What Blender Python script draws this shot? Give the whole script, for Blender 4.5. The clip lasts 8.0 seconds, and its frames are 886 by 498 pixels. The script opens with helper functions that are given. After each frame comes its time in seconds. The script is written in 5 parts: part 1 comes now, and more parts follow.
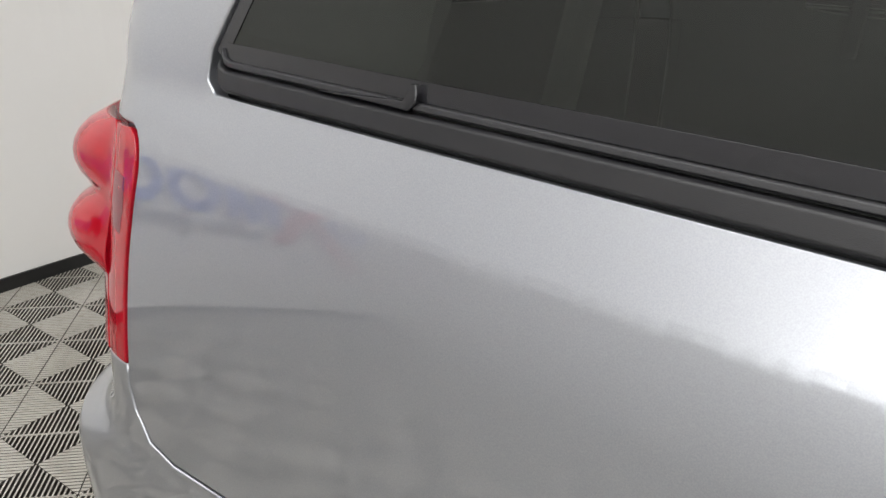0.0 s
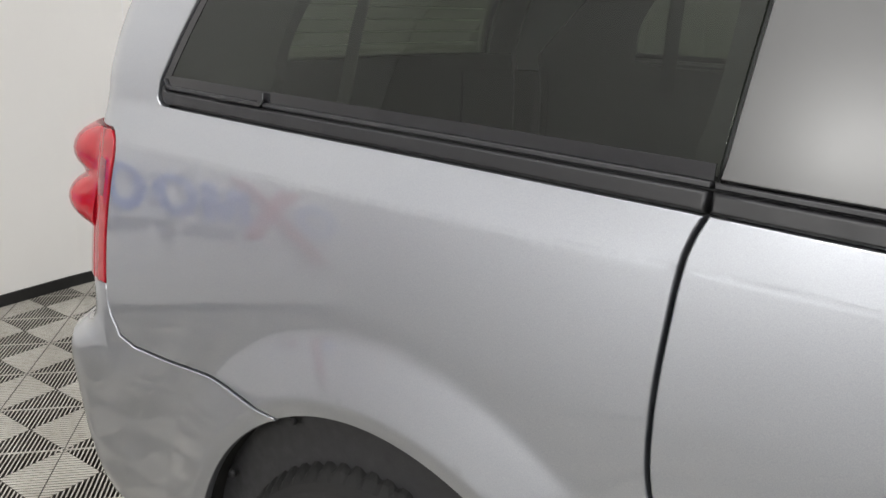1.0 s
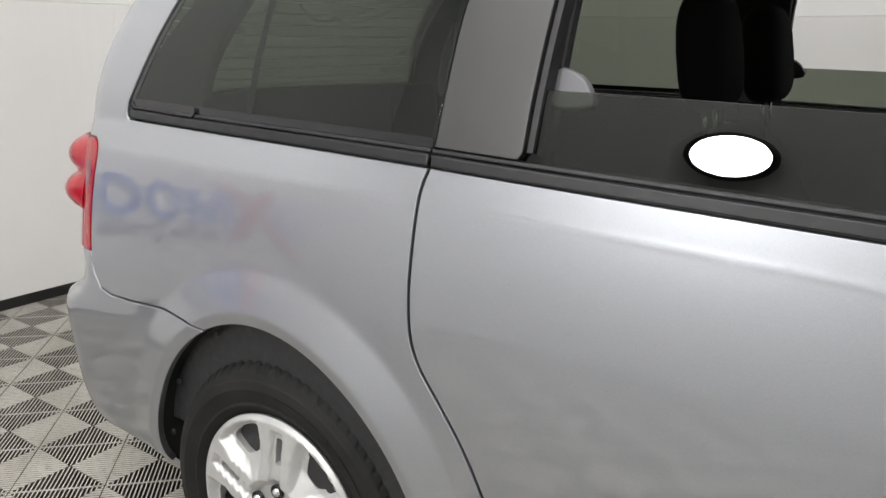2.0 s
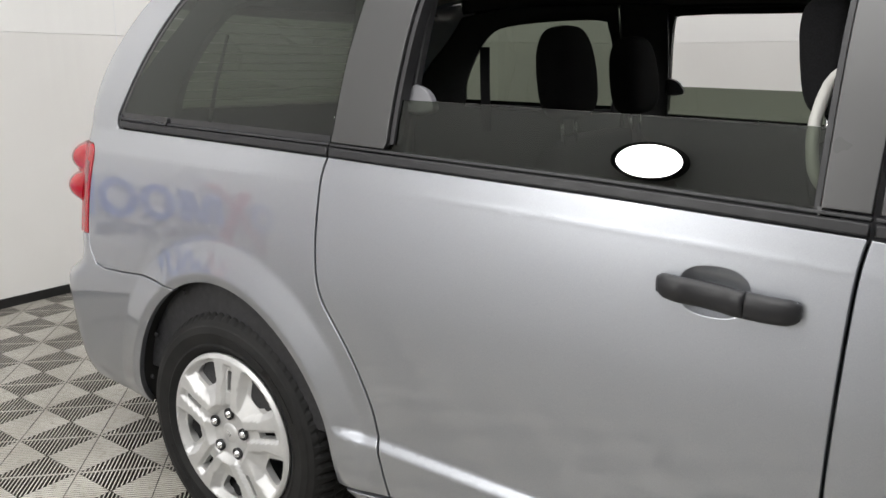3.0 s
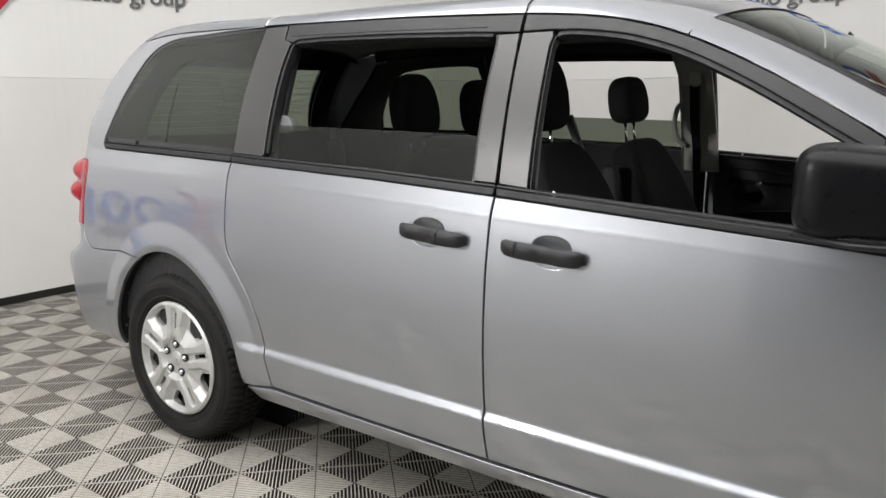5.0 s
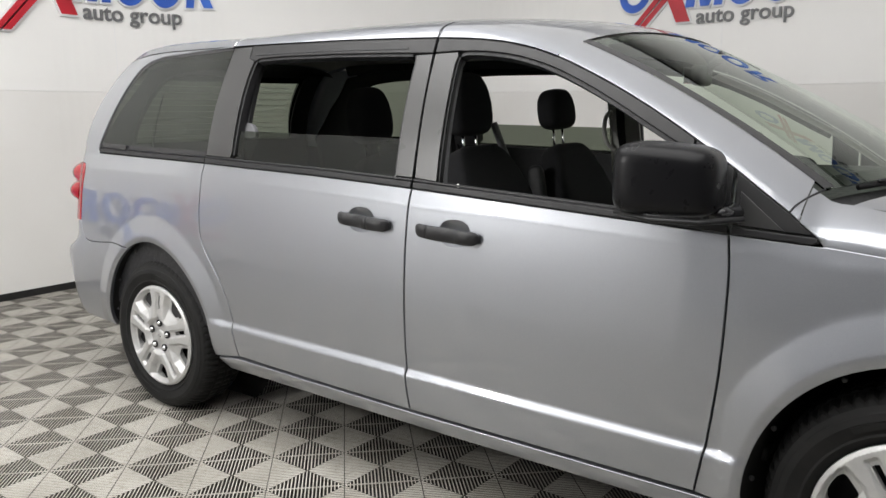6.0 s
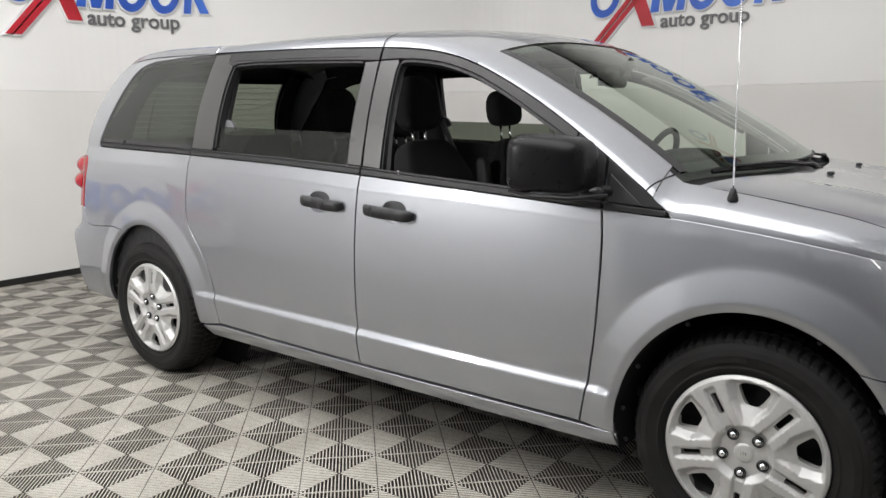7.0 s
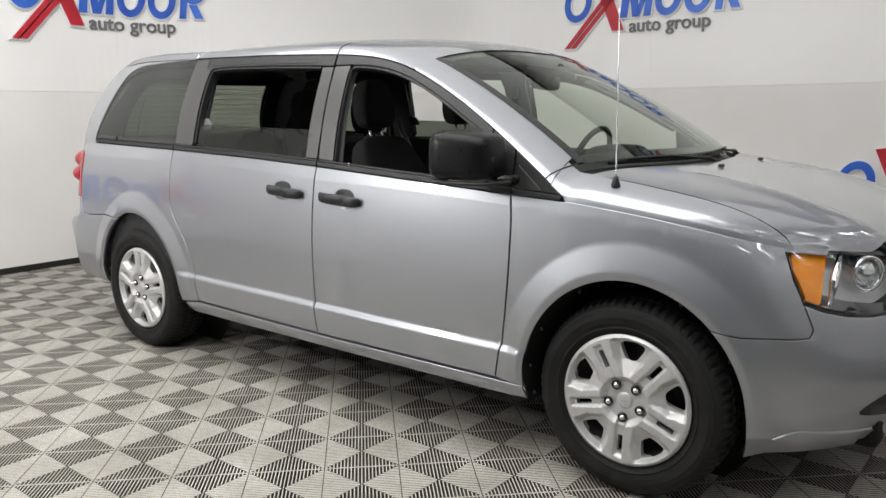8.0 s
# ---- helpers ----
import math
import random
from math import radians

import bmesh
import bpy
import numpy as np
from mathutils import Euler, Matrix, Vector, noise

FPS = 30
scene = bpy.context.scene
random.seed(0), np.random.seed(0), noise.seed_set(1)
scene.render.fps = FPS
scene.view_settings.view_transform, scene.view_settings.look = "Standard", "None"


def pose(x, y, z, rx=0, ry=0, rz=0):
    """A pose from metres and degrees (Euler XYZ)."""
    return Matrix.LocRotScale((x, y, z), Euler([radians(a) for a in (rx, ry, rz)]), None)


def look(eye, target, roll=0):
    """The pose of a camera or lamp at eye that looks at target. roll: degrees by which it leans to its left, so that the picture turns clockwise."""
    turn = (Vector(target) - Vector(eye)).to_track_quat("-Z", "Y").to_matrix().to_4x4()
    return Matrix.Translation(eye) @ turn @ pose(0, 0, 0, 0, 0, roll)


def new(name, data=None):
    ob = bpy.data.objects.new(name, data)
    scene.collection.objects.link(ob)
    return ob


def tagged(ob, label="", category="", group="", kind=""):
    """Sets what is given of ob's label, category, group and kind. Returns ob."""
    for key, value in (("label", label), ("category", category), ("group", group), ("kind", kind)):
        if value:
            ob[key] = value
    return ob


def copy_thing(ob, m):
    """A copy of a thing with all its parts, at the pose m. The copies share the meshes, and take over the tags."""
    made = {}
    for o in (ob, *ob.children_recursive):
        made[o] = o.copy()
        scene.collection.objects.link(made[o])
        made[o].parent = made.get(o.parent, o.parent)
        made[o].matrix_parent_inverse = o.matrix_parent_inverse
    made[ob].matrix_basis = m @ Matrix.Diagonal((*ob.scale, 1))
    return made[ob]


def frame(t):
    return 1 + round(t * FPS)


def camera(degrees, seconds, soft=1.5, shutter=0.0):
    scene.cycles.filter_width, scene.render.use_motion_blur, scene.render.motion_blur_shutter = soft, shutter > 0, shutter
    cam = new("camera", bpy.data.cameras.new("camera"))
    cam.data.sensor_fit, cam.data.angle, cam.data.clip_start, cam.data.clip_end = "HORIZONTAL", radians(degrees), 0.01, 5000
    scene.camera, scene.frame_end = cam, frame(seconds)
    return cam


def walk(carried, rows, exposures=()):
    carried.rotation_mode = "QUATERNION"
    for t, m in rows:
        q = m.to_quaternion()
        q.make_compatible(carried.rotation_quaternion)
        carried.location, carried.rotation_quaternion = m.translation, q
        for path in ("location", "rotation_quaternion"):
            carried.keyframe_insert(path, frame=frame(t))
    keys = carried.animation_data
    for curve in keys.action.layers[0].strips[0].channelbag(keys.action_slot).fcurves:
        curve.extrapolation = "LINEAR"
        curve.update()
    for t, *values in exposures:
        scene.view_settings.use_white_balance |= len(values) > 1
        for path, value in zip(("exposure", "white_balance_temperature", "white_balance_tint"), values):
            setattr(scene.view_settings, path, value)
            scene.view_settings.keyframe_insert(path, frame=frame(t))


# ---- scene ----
cam = camera(59.2, 8.0)
PATH = [
    (0, (0.09, -1.36, 1.342), (-0.961, 0.176, 0.609), 1.5),
    (0.5, (0.354, -1.534, 1.348), (-0.703, 0.035, 0.7), 1.7),
    (1, (0.601, -1.695, 1.363), (-0.453, -0.101, 0.773), 1.3),
    (1.5, (0.892, -1.857, 1.37), (-0.172, -0.251, 0.834), 1.1),
    (2.8, (1.566, -2.228, 1.381), (0.463, -0.626, 0.915), -0.2),
    (3, (1.675, -2.288, 1.375), (0.57, -0.683, 0.926), 0.1),
    (3.5, (1.959, -2.415, 1.377), (0.844, -0.81, 0.952), -0.2),
    (4, (2.208, -2.562, 1.369), (1.086, -0.956, 0.97), -0.2),
    (4.5, (2.45, -2.691, 1.38), (1.313, -1.091, 0.997), -0.3),
    (5.8, (3.089, -2.938, 1.37), (1.92, -1.352, 1.027), -0.6),
    (6, (3.189, -2.992, 1.367), (2.015, -1.408, 1.027), -0.6),
    (6.5, (3.428, -3.115, 1.362), (2.247, -1.538, 1.019), -0.6),
    (7, (3.678, -3.231, 1.361), (2.49, -1.658, 1.018), -0.6),
    (7.5, (3.933, -3.329, 1.359), (2.738, -1.762, 1.02), -0.4),
    (8, (4.165, -3.409, 1.356), (2.96, -1.849, 1.013), -0.5),
]
walk(cam, [(t, look(eye, target, roll)) for t, eye, target, roll in PATH])

# ---- world and light ----
world = bpy.data.worlds.new("world")
scene.world = world
world.use_nodes = True
world.node_tree.nodes["Background"].inputs[0].default_value = (0.9, 0.95, 1.0, 1)
world.node_tree.nodes["Background"].inputs[1].default_value = 0.05
scene.view_settings.exposure = 0.0
NEAR_GLOW, FAR_GLOW = 3.95, 0.55      # strength of the two unseen panels added as overhead light
LAMP_GLOW = 26.0          # strength of the hall's strip lights
ROUND_GLOW = 95.0        # strength of the round studio light


# ---- materials ----
def material(name, color, rough=0.5, metal=0.0, coat=0.0, coat_rough=0.03, spec=0.5):
    m = bpy.data.materials.new(name)
    m.use_nodes = True
    b = m.node_tree.nodes["Principled BSDF"]
    b.inputs["Base Color"].default_value = (*color, 1)
    b.inputs["Roughness"].default_value = rough
    b.inputs["Metallic"].default_value = metal
    b.inputs["Coat Weight"].default_value = coat
    b.inputs["Coat Roughness"].default_value = coat_rough
    b.inputs["Specular IOR Level"].default_value = spec
    return m


def node(m, kind, **values):
    n = m.node_tree.nodes.new(kind)
    for key, value in values.items():
        n.inputs[key].default_value = value
    return n


def wire(m, a, out, b, slot):
    m.node_tree.links.new(a.outputs[out], b.inputs[slot])


def mottle(m, scale, low, high, detail=4.0, slot="Base Color"):
    """Noise between two colours (or two values) on a slot of the shader."""
    b = m.node_tree.nodes["Principled BSDF"]
    co = m.node_tree.nodes.new("ShaderNodeTexCoord")
    n = node(m, "ShaderNodeTexNoise", Scale=scale, Detail=detail)
    wire(m, co, "Object", n, "Vector")
    r = m.node_tree.nodes.new("ShaderNodeMapRange")
    r.inputs["From Min"].default_value, r.inputs["From Max"].default_value = 0.3, 0.7
    wire(m, n, "Fac", r, "Value")
    if slot == "Base Color":
        mix = m.node_tree.nodes.new("ShaderNodeMix")
        mix.data_type = "RGBA"
        mix.inputs["A"].default_value, mix.inputs["B"].default_value = (*low, 1), (*high, 1)
        m.node_tree.links.new(r.outputs[0], mix.inputs["Factor"])
        m.node_tree.links.new(mix.outputs["Result"], b.inputs[slot])
    else:
        r.inputs["To Min"].default_value, r.inputs["To Max"].default_value = low, high
        m.node_tree.links.new(r.outputs[0], b.inputs[slot])
    return m


def relief(m, scale, strength, distance=0.002, detail=3.0):
    b = m.node_tree.nodes["Principled BSDF"]
    co = m.node_tree.nodes.new("ShaderNodeTexCoord")
    n = node(m, "ShaderNodeTexNoise", Scale=scale, Detail=detail)
    wire(m, co, "Object", n, "Vector")
    bump = node(m, "ShaderNodeBump", Strength=strength, Distance=distance)
    wire(m, n, "Fac", bump, "Height")
    wire(m, bump, "Normal", b, "Normal")
    return m


def clear_glass(name, tint, rough=0.0, ior=1.5):
    """Thin glass: what lies behind shows through the tint, and the surface mirrors by its angle."""
    m = bpy.data.materials.new(name)
    m.use_nodes = True
    t = m.node_tree
    t.nodes.remove(t.nodes["Principled BSDF"])
    clear = t.nodes.new("ShaderNodeBsdfTransparent")
    clear.inputs[0].default_value = (*tint, 1)
    gloss = t.nodes.new("ShaderNodeBsdfGlossy")
    gloss.inputs["Roughness"].default_value = rough
    gloss.inputs["Color"].default_value = (0.96, 1.0, 0.97, 1)
    r0 = ((ior - 1) / (ior + 1)) ** 2
    facing = node(m, "ShaderNodeLayerWeight", Blend=0.5)
    power = t.nodes.new("ShaderNodeMath")
    power.operation = "POWER"
    power.inputs[1].default_value = 5.0
    fac = t.nodes.new("ShaderNodeMath")
    fac.operation = "MULTIPLY_ADD"
    fac.inputs[1].default_value, fac.inputs[2].default_value = 1 - r0, r0
    mix = t.nodes.new("ShaderNodeMixShader")
    t.links.new(facing.outputs["Facing"], power.inputs[0])
    t.links.new(power.outputs[0], fac.inputs[0])
    t.links.new(fac.outputs[0], mix.inputs[0])
    t.links.new(clear.outputs[0], mix.inputs[1])
    t.links.new(gloss.outputs[0], mix.inputs[2])
    t.links.new(mix.outputs[0], t.nodes["Material Output"].inputs[0])
    return m


def glowing(name, color, strength):
    m = material(name, (0.8, 0.8, 0.8), 0.4)
    b = m.node_tree.nodes["Principled BSDF"]
    b.inputs["Emission Color"].default_value = (*color, 1)
    b.inputs["Emission Strength"].default_value = strength
    return m


PAINT = mottle(material("silver metallic paint", (0.39, 0.397, 0.42), 0.41, 0.9, 1.0, 0.0), 900, (0.347, 0.361, 0.392), (0.392, 0.406, 0.437), 1.0)
PAINT.node_tree.nodes["Principled BSDF"].inputs["Coat IOR"].default_value = 1.72
TRIM = mottle(material("satin black trim film", (0.012, 0.012, 0.0125), 0.42, 0.0, 0.9, 0.42, 0.2), 5, 0.26, 0.36, slot="Roughness")
TRIM.node_tree.nodes["Principled BSDF"].inputs["Coat IOR"].default_value = 1.78
FRAME_BLACK = relief(mottle(material("matt black window frame", (0.022, 0.022, 0.023), 0.42, spec=0.5), 30, 0.36, 0.5, slot="Roughness"), 900, 0.05)
PLASTIC = relief(mottle(material("grained black plastic", (0.014, 0.014, 0.0155), 0.42, spec=0.42), 40, 0.36, 0.5, slot="Roughness"), 1400, 0.15)
GLOSS_BLACK = mottle(material("glossy black plastic", (0.012, 0.012, 0.014), 0.16), 30, 0.12, 0.22, slot="Roughness")
RUBBER = relief(mottle(material("black rubber seal", (0.018, 0.018, 0.02), 0.5), 50, 0.42, 0.6, slot="Roughness"), 700, 0.1)
TYRE = relief(mottle(material("worn tyre rubber", (0.009, 0.009, 0.009), 0.7, spec=0.28), 14, (0.006, 0.006, 0.006), (0.013, 0.0128, 0.0125)), 500, 0.25)
WHEEL_SILVER = relief(mottle(material("painted silver wheel cover", (0.55, 0.55, 0.55), 0.46, 0.5, 0.2, 0.25), 25, (0.50, 0.50, 0.498), (0.58, 0.578, 0.57)), 300, 0.02)
LOCK_WHITE = mottle(material("pale plastic", (0.7, 0.7, 0.68), 0.35), 40, 0.3, 0.4, slot="Roughness")
MIRROR_BLACK = mottle(material("satin black mirror shell", (0.006, 0.006, 0.007), 0.3, spec=0.2), 30, 0.26, 0.34, slot="Roughness")
STEEL_DARK = mottle(material("dark steel wheel", (0.03, 0.03, 0.032), 0.5, 0.6), 30, 0.4, 0.6, slot="Roughness")
CHROME = mottle(material("chrome", (0.8, 0.8, 0.82), 0.08, 1.0), 30, 0.05, 0.12, slot="Roughness")
WELL = relief(mottle(material("dusty wheel well liner", (0.008, 0.008, 0.008), 0.85, spec=0.3), 12, (0.005, 0.005, 0.005), (0.013, 0.0125, 0.012)), 200, 0.4)
FABRIC = relief(mottle(material("black woven seat cloth", (0.012, 0.012, 0.014), 0.95), 300, (0.009, 0.009, 0.01), (0.02, 0.02, 0.023)), 1500, 0.4)
DASH = relief(mottle(material("charcoal moulded vinyl", (0.02, 0.02, 0.022), 0.55), 50, 0.45, 0.65, slot="Roughness"), 900, 0.3)
LINER = relief(mottle(material("grey headliner cloth", (0.5, 0.495, 0.47), 0.95), 200, (0.47, 0.465, 0.44), (0.54, 0.535, 0.51)), 900, 0.3)
GREY_TRIM = relief(mottle(material("light grey interior plastic", (0.46, 0.455, 0.43), 0.6), 40, 0.5, 0.7, slot="Roughness"), 900, 0.12)
MID_TRIM = relief(mottle(material("mid grey interior plastic", (0.14, 0.14, 0.15), 0.6), 40, 0.5, 0.7, slot="Roughness"), 900, 0.12)
TINTED = clear_glass("dark tinted glass", (0.21, 0.235, 0.19), ior=1.55)
SHIELD = clear_glass("green tinted windscreen", (0.62, 0.70, 0.60))
LAMP_GLASS = mottle(material("silvered lamp glass", (0.72, 0.73, 0.75), 0.12, 0.9), 20, 0.08, 0.18, slot="Roughness")
LENS = clear_glass("clear lamp lens", (0.92, 0.93, 0.94), 0.02)
RED_LENS = mottle(material("red lamp lens", (0.3, 0.005, 0.012), 0.03, 0.0, 0.3, 0.01), 30, (0.27, 0.003, 0.010), (0.33, 0.005, 0.014))
DARK_RED = mottle(material("dark red lamp strip", (0.14, 0.002, 0.014), 0.1, 0.0, 0.5, 0.01), 30, (0.11, 0.002, 0.011), (0.17, 0.003, 0.016))
AMBER = relief(mottle(material("amber reflector", (0.95, 0.36, 0.008), 0.12, 0.0, 0.6, 0.02), 8, (0.80, 0.22, 0.003), (0.97, 0.36, 0.006)), 40, 0.5, 0.004, 1.0)
WALL = relief(mottle(material("white painted booth panel", (0.87, 0.865, 0.85), 0.45), 1.6, (0.86, 0.853, 0.838), (0.89, 0.884, 0.87)), 120, 0.06)
WALL_LOW = relief(mottle(material("off-white lower wall panel", (0.80, 0.785, 0.765), 0.45), 1.4, (0.785, 0.772, 0.75), (0.825, 0.815, 0.797)), 120, 0.06)
WALL_DARK = mottle(material("dark grey hall wall", (0.10, 0.10, 0.105), 0.8), 1.2, (0.08, 0.08, 0.085), (0.12, 0.12, 0.125))
CEILING = relief(mottle(material("dark grey ceiling paint", (0.1, 0.1, 0.1), 0.8), 2.0, (0.08, 0.08, 0.08), (0.12, 0.12, 0.12)), 90, 0.1)
BASE_BLACK = mottle(material("black vinyl base strip", (0.012, 0.012, 0.012), 0.5), 20, 0.4, 0.6, slot="Roughness")
TILE = relief(mottle(material("scuffed grey floor tile", (0.5, 0.49, 0.47), 0.4), 3.5, (0.365, 0.347, 0.303), (0.55, 0.530, 0.478), 9.0), 60, 0.15)
# Near-black rib sides: the shade in the tile slots put into the colour.
RIB_SHADE = mottle(material("shade-dark tile rib side", (0.10, 0.097, 0.09), 0.8), 3.5, (0.048, 0.043, 0.037), (0.078, 0.073, 0.064))
REFLECTOR = mottle(material("silvered lamp shell", (0.9, 0.905, 0.91), 0.2, 0.25), 20, 0.1, 0.2, slot="Roughness")
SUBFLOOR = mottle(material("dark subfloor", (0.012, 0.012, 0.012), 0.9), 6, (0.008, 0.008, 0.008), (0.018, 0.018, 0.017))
SIGN_BLUE = mottle(material("blue sign face", (0.03, 0.12, 0.6), 0.35), 2.0, (0.015, 0.07, 0.42), (0.05, 0.19, 0.75))
SIGN_RED = mottle(material("red sign face", (0.5, 0.015, 0.03), 0.35), 3.0, (0.38, 0.01, 0.02), (0.6, 0.02, 0.04))
SIGN_GREY = mottle(material("grey sign letters", (0.14, 0.14, 0.145), 0.4), 8, (0.12, 0.12, 0.125), (0.16, 0.16, 0.165))
SIGN_WHITE = mottle(material("white sign edge", (0.82, 0.83, 0.85), 0.35), 8, (0.8, 0.81, 0.83), (0.84, 0.85, 0.87))
for n in [n for n in TILE.node_tree.nodes if n.type == "TEX_COORD"]:
    place = TILE.node_tree.nodes.new("ShaderNodeNewGeometry")
    for link in list(n.outputs["Object"].links):
        TILE.node_tree.links.new(place.outputs["Position"], link.to_socket)
FAR_FILL = glowing("far fill panel glow", (1.0, 0.985, 0.965), FAR_GLOW)
NEAR_SOFT = glowing("near soft panel glow", (1.0, 0.99, 0.98), NEAR_GLOW)
tint = TILE.node_tree.nodes["Principled BSDF"].inputs["Base Color"].links[0].from_socket
stain = node(TILE, "ShaderNodeTexNoise", Scale=38.0, Detail=6.0)
stain_map = TILE.node_tree.nodes.new("ShaderNodeMapRange")
stain_map.inputs["From Min"].default_value, stain_map.inputs["From Max"].default_value = 0.52, 0.75
stain_mix = TILE.node_tree.nodes.new("ShaderNodeMix")
stain_mix.data_type = "RGBA"
stain_mix.inputs["B"].default_value = (0.33, 0.30, 0.25, 1)
wire(TILE, place, "Position", stain, "Vector")
wire(TILE, stain, "Fac", stain_map, "Value")
TILE.node_tree.links.new(stain_map.outputs[0], stain_mix.inputs["Factor"])
TILE.node_tree.links.new(tint, stain_mix.inputs["A"])
TILE.node_tree.links.new(stain_mix.outputs["Result"], TILE.node_tree.nodes["Principled BSDF"].inputs["Base Color"])
DIFFUSER = glowing("lit lamp diffuser", (1.0, 0.985, 0.97), LAMP_GLOW)
ROUND_DIFFUSER = glowing("lit round diffuser", (1.0, 0.99, 0.97), ROUND_GLOW)


# ---- mesh helpers ----
def mesh_object(name, me, mat, parent=None, label=""):
    me.materials.append(mat)
    ob = new(name, me)
    ob.parent = parent
    return tagged(ob, label)


def part(name, bm, mat, parent=None, label="", smooth=False):
    me = bpy.data.meshes.new(name)
    bmesh.ops.recalc_face_normals(bm, faces=bm.faces)
    bm.to_mesh(me)
    bm.free()
    if smooth:
        me.shade_smooth()
    return mesh_object(name, me, mat, parent, label)


def thing(name, label, category, group="", kind=""):
    return tagged(new(name), label, category, group, kind)


def box_bm(x0, x1, y0, y1, z0, z1, bevel=0.0, segments=2, bm=None):
    bm = bm or bmesh.new()
    made = bmesh.ops.create_cube(bm, size=1, matrix=Matrix.Translation(((x0 + x1) / 2, (y0 + y1) / 2, (z0 + z1) / 2)) @ Matrix.Diagonal((x1 - x0, y1 - y0, z1 - z0, 1)))
    if bevel:
        edges = list({e for v in made["verts"] for e in v.link_edges})
        bmesh.ops.bevel(bm, geom=edges, offset=bevel, segments=segments, profile=0.5, affect="EDGES")
    return bm


def puff_bm(sx, sy, sz, power=4.0, nu=24, nv=14, m=None):
    """A soft, rounded block (superellipsoid), for cushions and housings."""
    bm = bmesh.new()
    rows = []
    def pw(c, p):
        return math.copysign(abs(c) ** p, c)
    for j in range(nv + 1):
        v = -math.pi / 2 + math.pi * j / nv
        row = []
        for i in range(nu):
            u = 2 * math.pi * i / nu
            e = 2.0 / power
            p = Vector((sx / 2 * pw(math.cos(v), e) * pw(math.cos(u), e), sy / 2 * pw(math.cos(v), e) * pw(math.sin(u), e), sz / 2 * pw(math.sin(v), e)))
            row.append(bm.verts.new(m @ p if m else p))
        rows.append(row)
    for a, b in zip(rows, rows[1:]):
        for i in range(nu):
            bm.faces.new((a[i], a[(i + 1) % nu], b[(i + 1) % nu], b[i]))
    bmesh.ops.remove_doubles(bm, verts=bm.verts, dist=1e-5)
    return bm


def tube_bm(points, radius, sides=8, bm=None, closed=False, flat=1.0):
    """A round bar along a line of points."""
    bm = bm or bmesh.new()
    pts = [Vector(p) for p in points]
    rings = []
    n = len(pts)
    for i, p in enumerate(pts):
        a, b = (pts[i - 1] if i or closed else p), (pts[(i + 1) % n] if i < n - 1 or closed else p)
        d = (b - a).normalized()
        side = d.cross(Vector((0, 0, 1)))
        side = side.normalized() if side.length > 1e-3 else Vector((1, 0, 0))
        up = side.cross(d)
        r = radius[i] if isinstance(radius, (list, tuple)) else radius
        rings.append([bm.verts.new(p + side * r * math.cos(2 * math.pi * k / sides) + up * r * flat * math.sin(2 * math.pi * k / sides)) for k in range(sides)])
    pairs = list(zip(rings, rings[1:])) + ([(rings[-1], rings[0])] if closed else [])
    for a, b in pairs:
        for k in range(sides):
            bm.faces.new((a[k], a[(k + 1) % sides], b[(k + 1) % sides], b[k]))
    if not closed:
        bm.faces.new(rings[0][::-1])
        bm.faces.new(rings[-1])
    return bm


def revolve_bm(profile, steps=64, bm=None, m=None, shape=None):
    """Turn a profile of (radius, y) about the y axis."""
    bm = bm or bmesh.new()
    rings = []
    for k in range(steps):
        a = 2 * math.pi * k / steps
        ring = []
        for i, (r, y) in enumerate(profile):
            rr = shape(k, i, r) if shape else r
            p = Vector((rr * math.cos(a), y, rr * math.sin(a)))
            ring.append(bm.verts.new(m @ p if m else p))
        rings.append(ring)
    for k in range(steps):
        a, b = rings[k], rings[(k + 1) % steps]
        for i in range(len(profile) - 1):
            bm.faces.new((a[i], a[i + 1], b[i + 1], b[i]))
    return bm


def inside(p, poly):
    x, y = p
    hit = False
    for (x0, y0), (x1, y1) in zip(poly, poly[1:] + poly[:1]):
        if (y0 > y) != (y1 > y) and x < (x1 - x0) * (y - y0) / (y1 - y0) + x0:
            hit = not hit
    return hit


def densify(poly, step):
    out = []
    for (x0, y0), (x1, y1) in zip(poly, poly[1:] + poly[:1]):
        n = max(1, math.ceil(math.hypot(x1 - x0, y1 - y0) / step))
        out += [(x0 + (x1 - x0) * k / n, y0 + (y1 - y0) * k / n) for k in range(n)]
    return out


def inset(poly, d):
    """Move a closed outline inwards by d (outline anticlockwise)."""
    n, out = len(poly), []
    for i in range(n):
        (ax, ay), (bx, by), (cx, cy) = poly[i - 1], poly[i], poly[(i + 1) % n]
        e0, e1 = Vector((bx - ax, by - ay)), Vector((cx - bx, cy - by))
        e0 = e0.normalized() if e0.length else e1.normalized()
        e1 = e1.normalized() if e1.length else e0
        nrm = Vector((-e0.y, e0.x)) + Vector((-e1.y, e1.x))
        k = max(nrm.length / 2, 0.45)
        nrm = nrm.normalized() / k if nrm.length else Vector((-e0.y, e0.x))
        out.append((bx + nrm.x * d, by + nrm.y * d))
    return out


def area(poly):
    return sum(x0 * y1 - x1 * y0 for (x0, y0), (x1, y1) in zip(poly, poly[1:] + poly[:1])) / 2


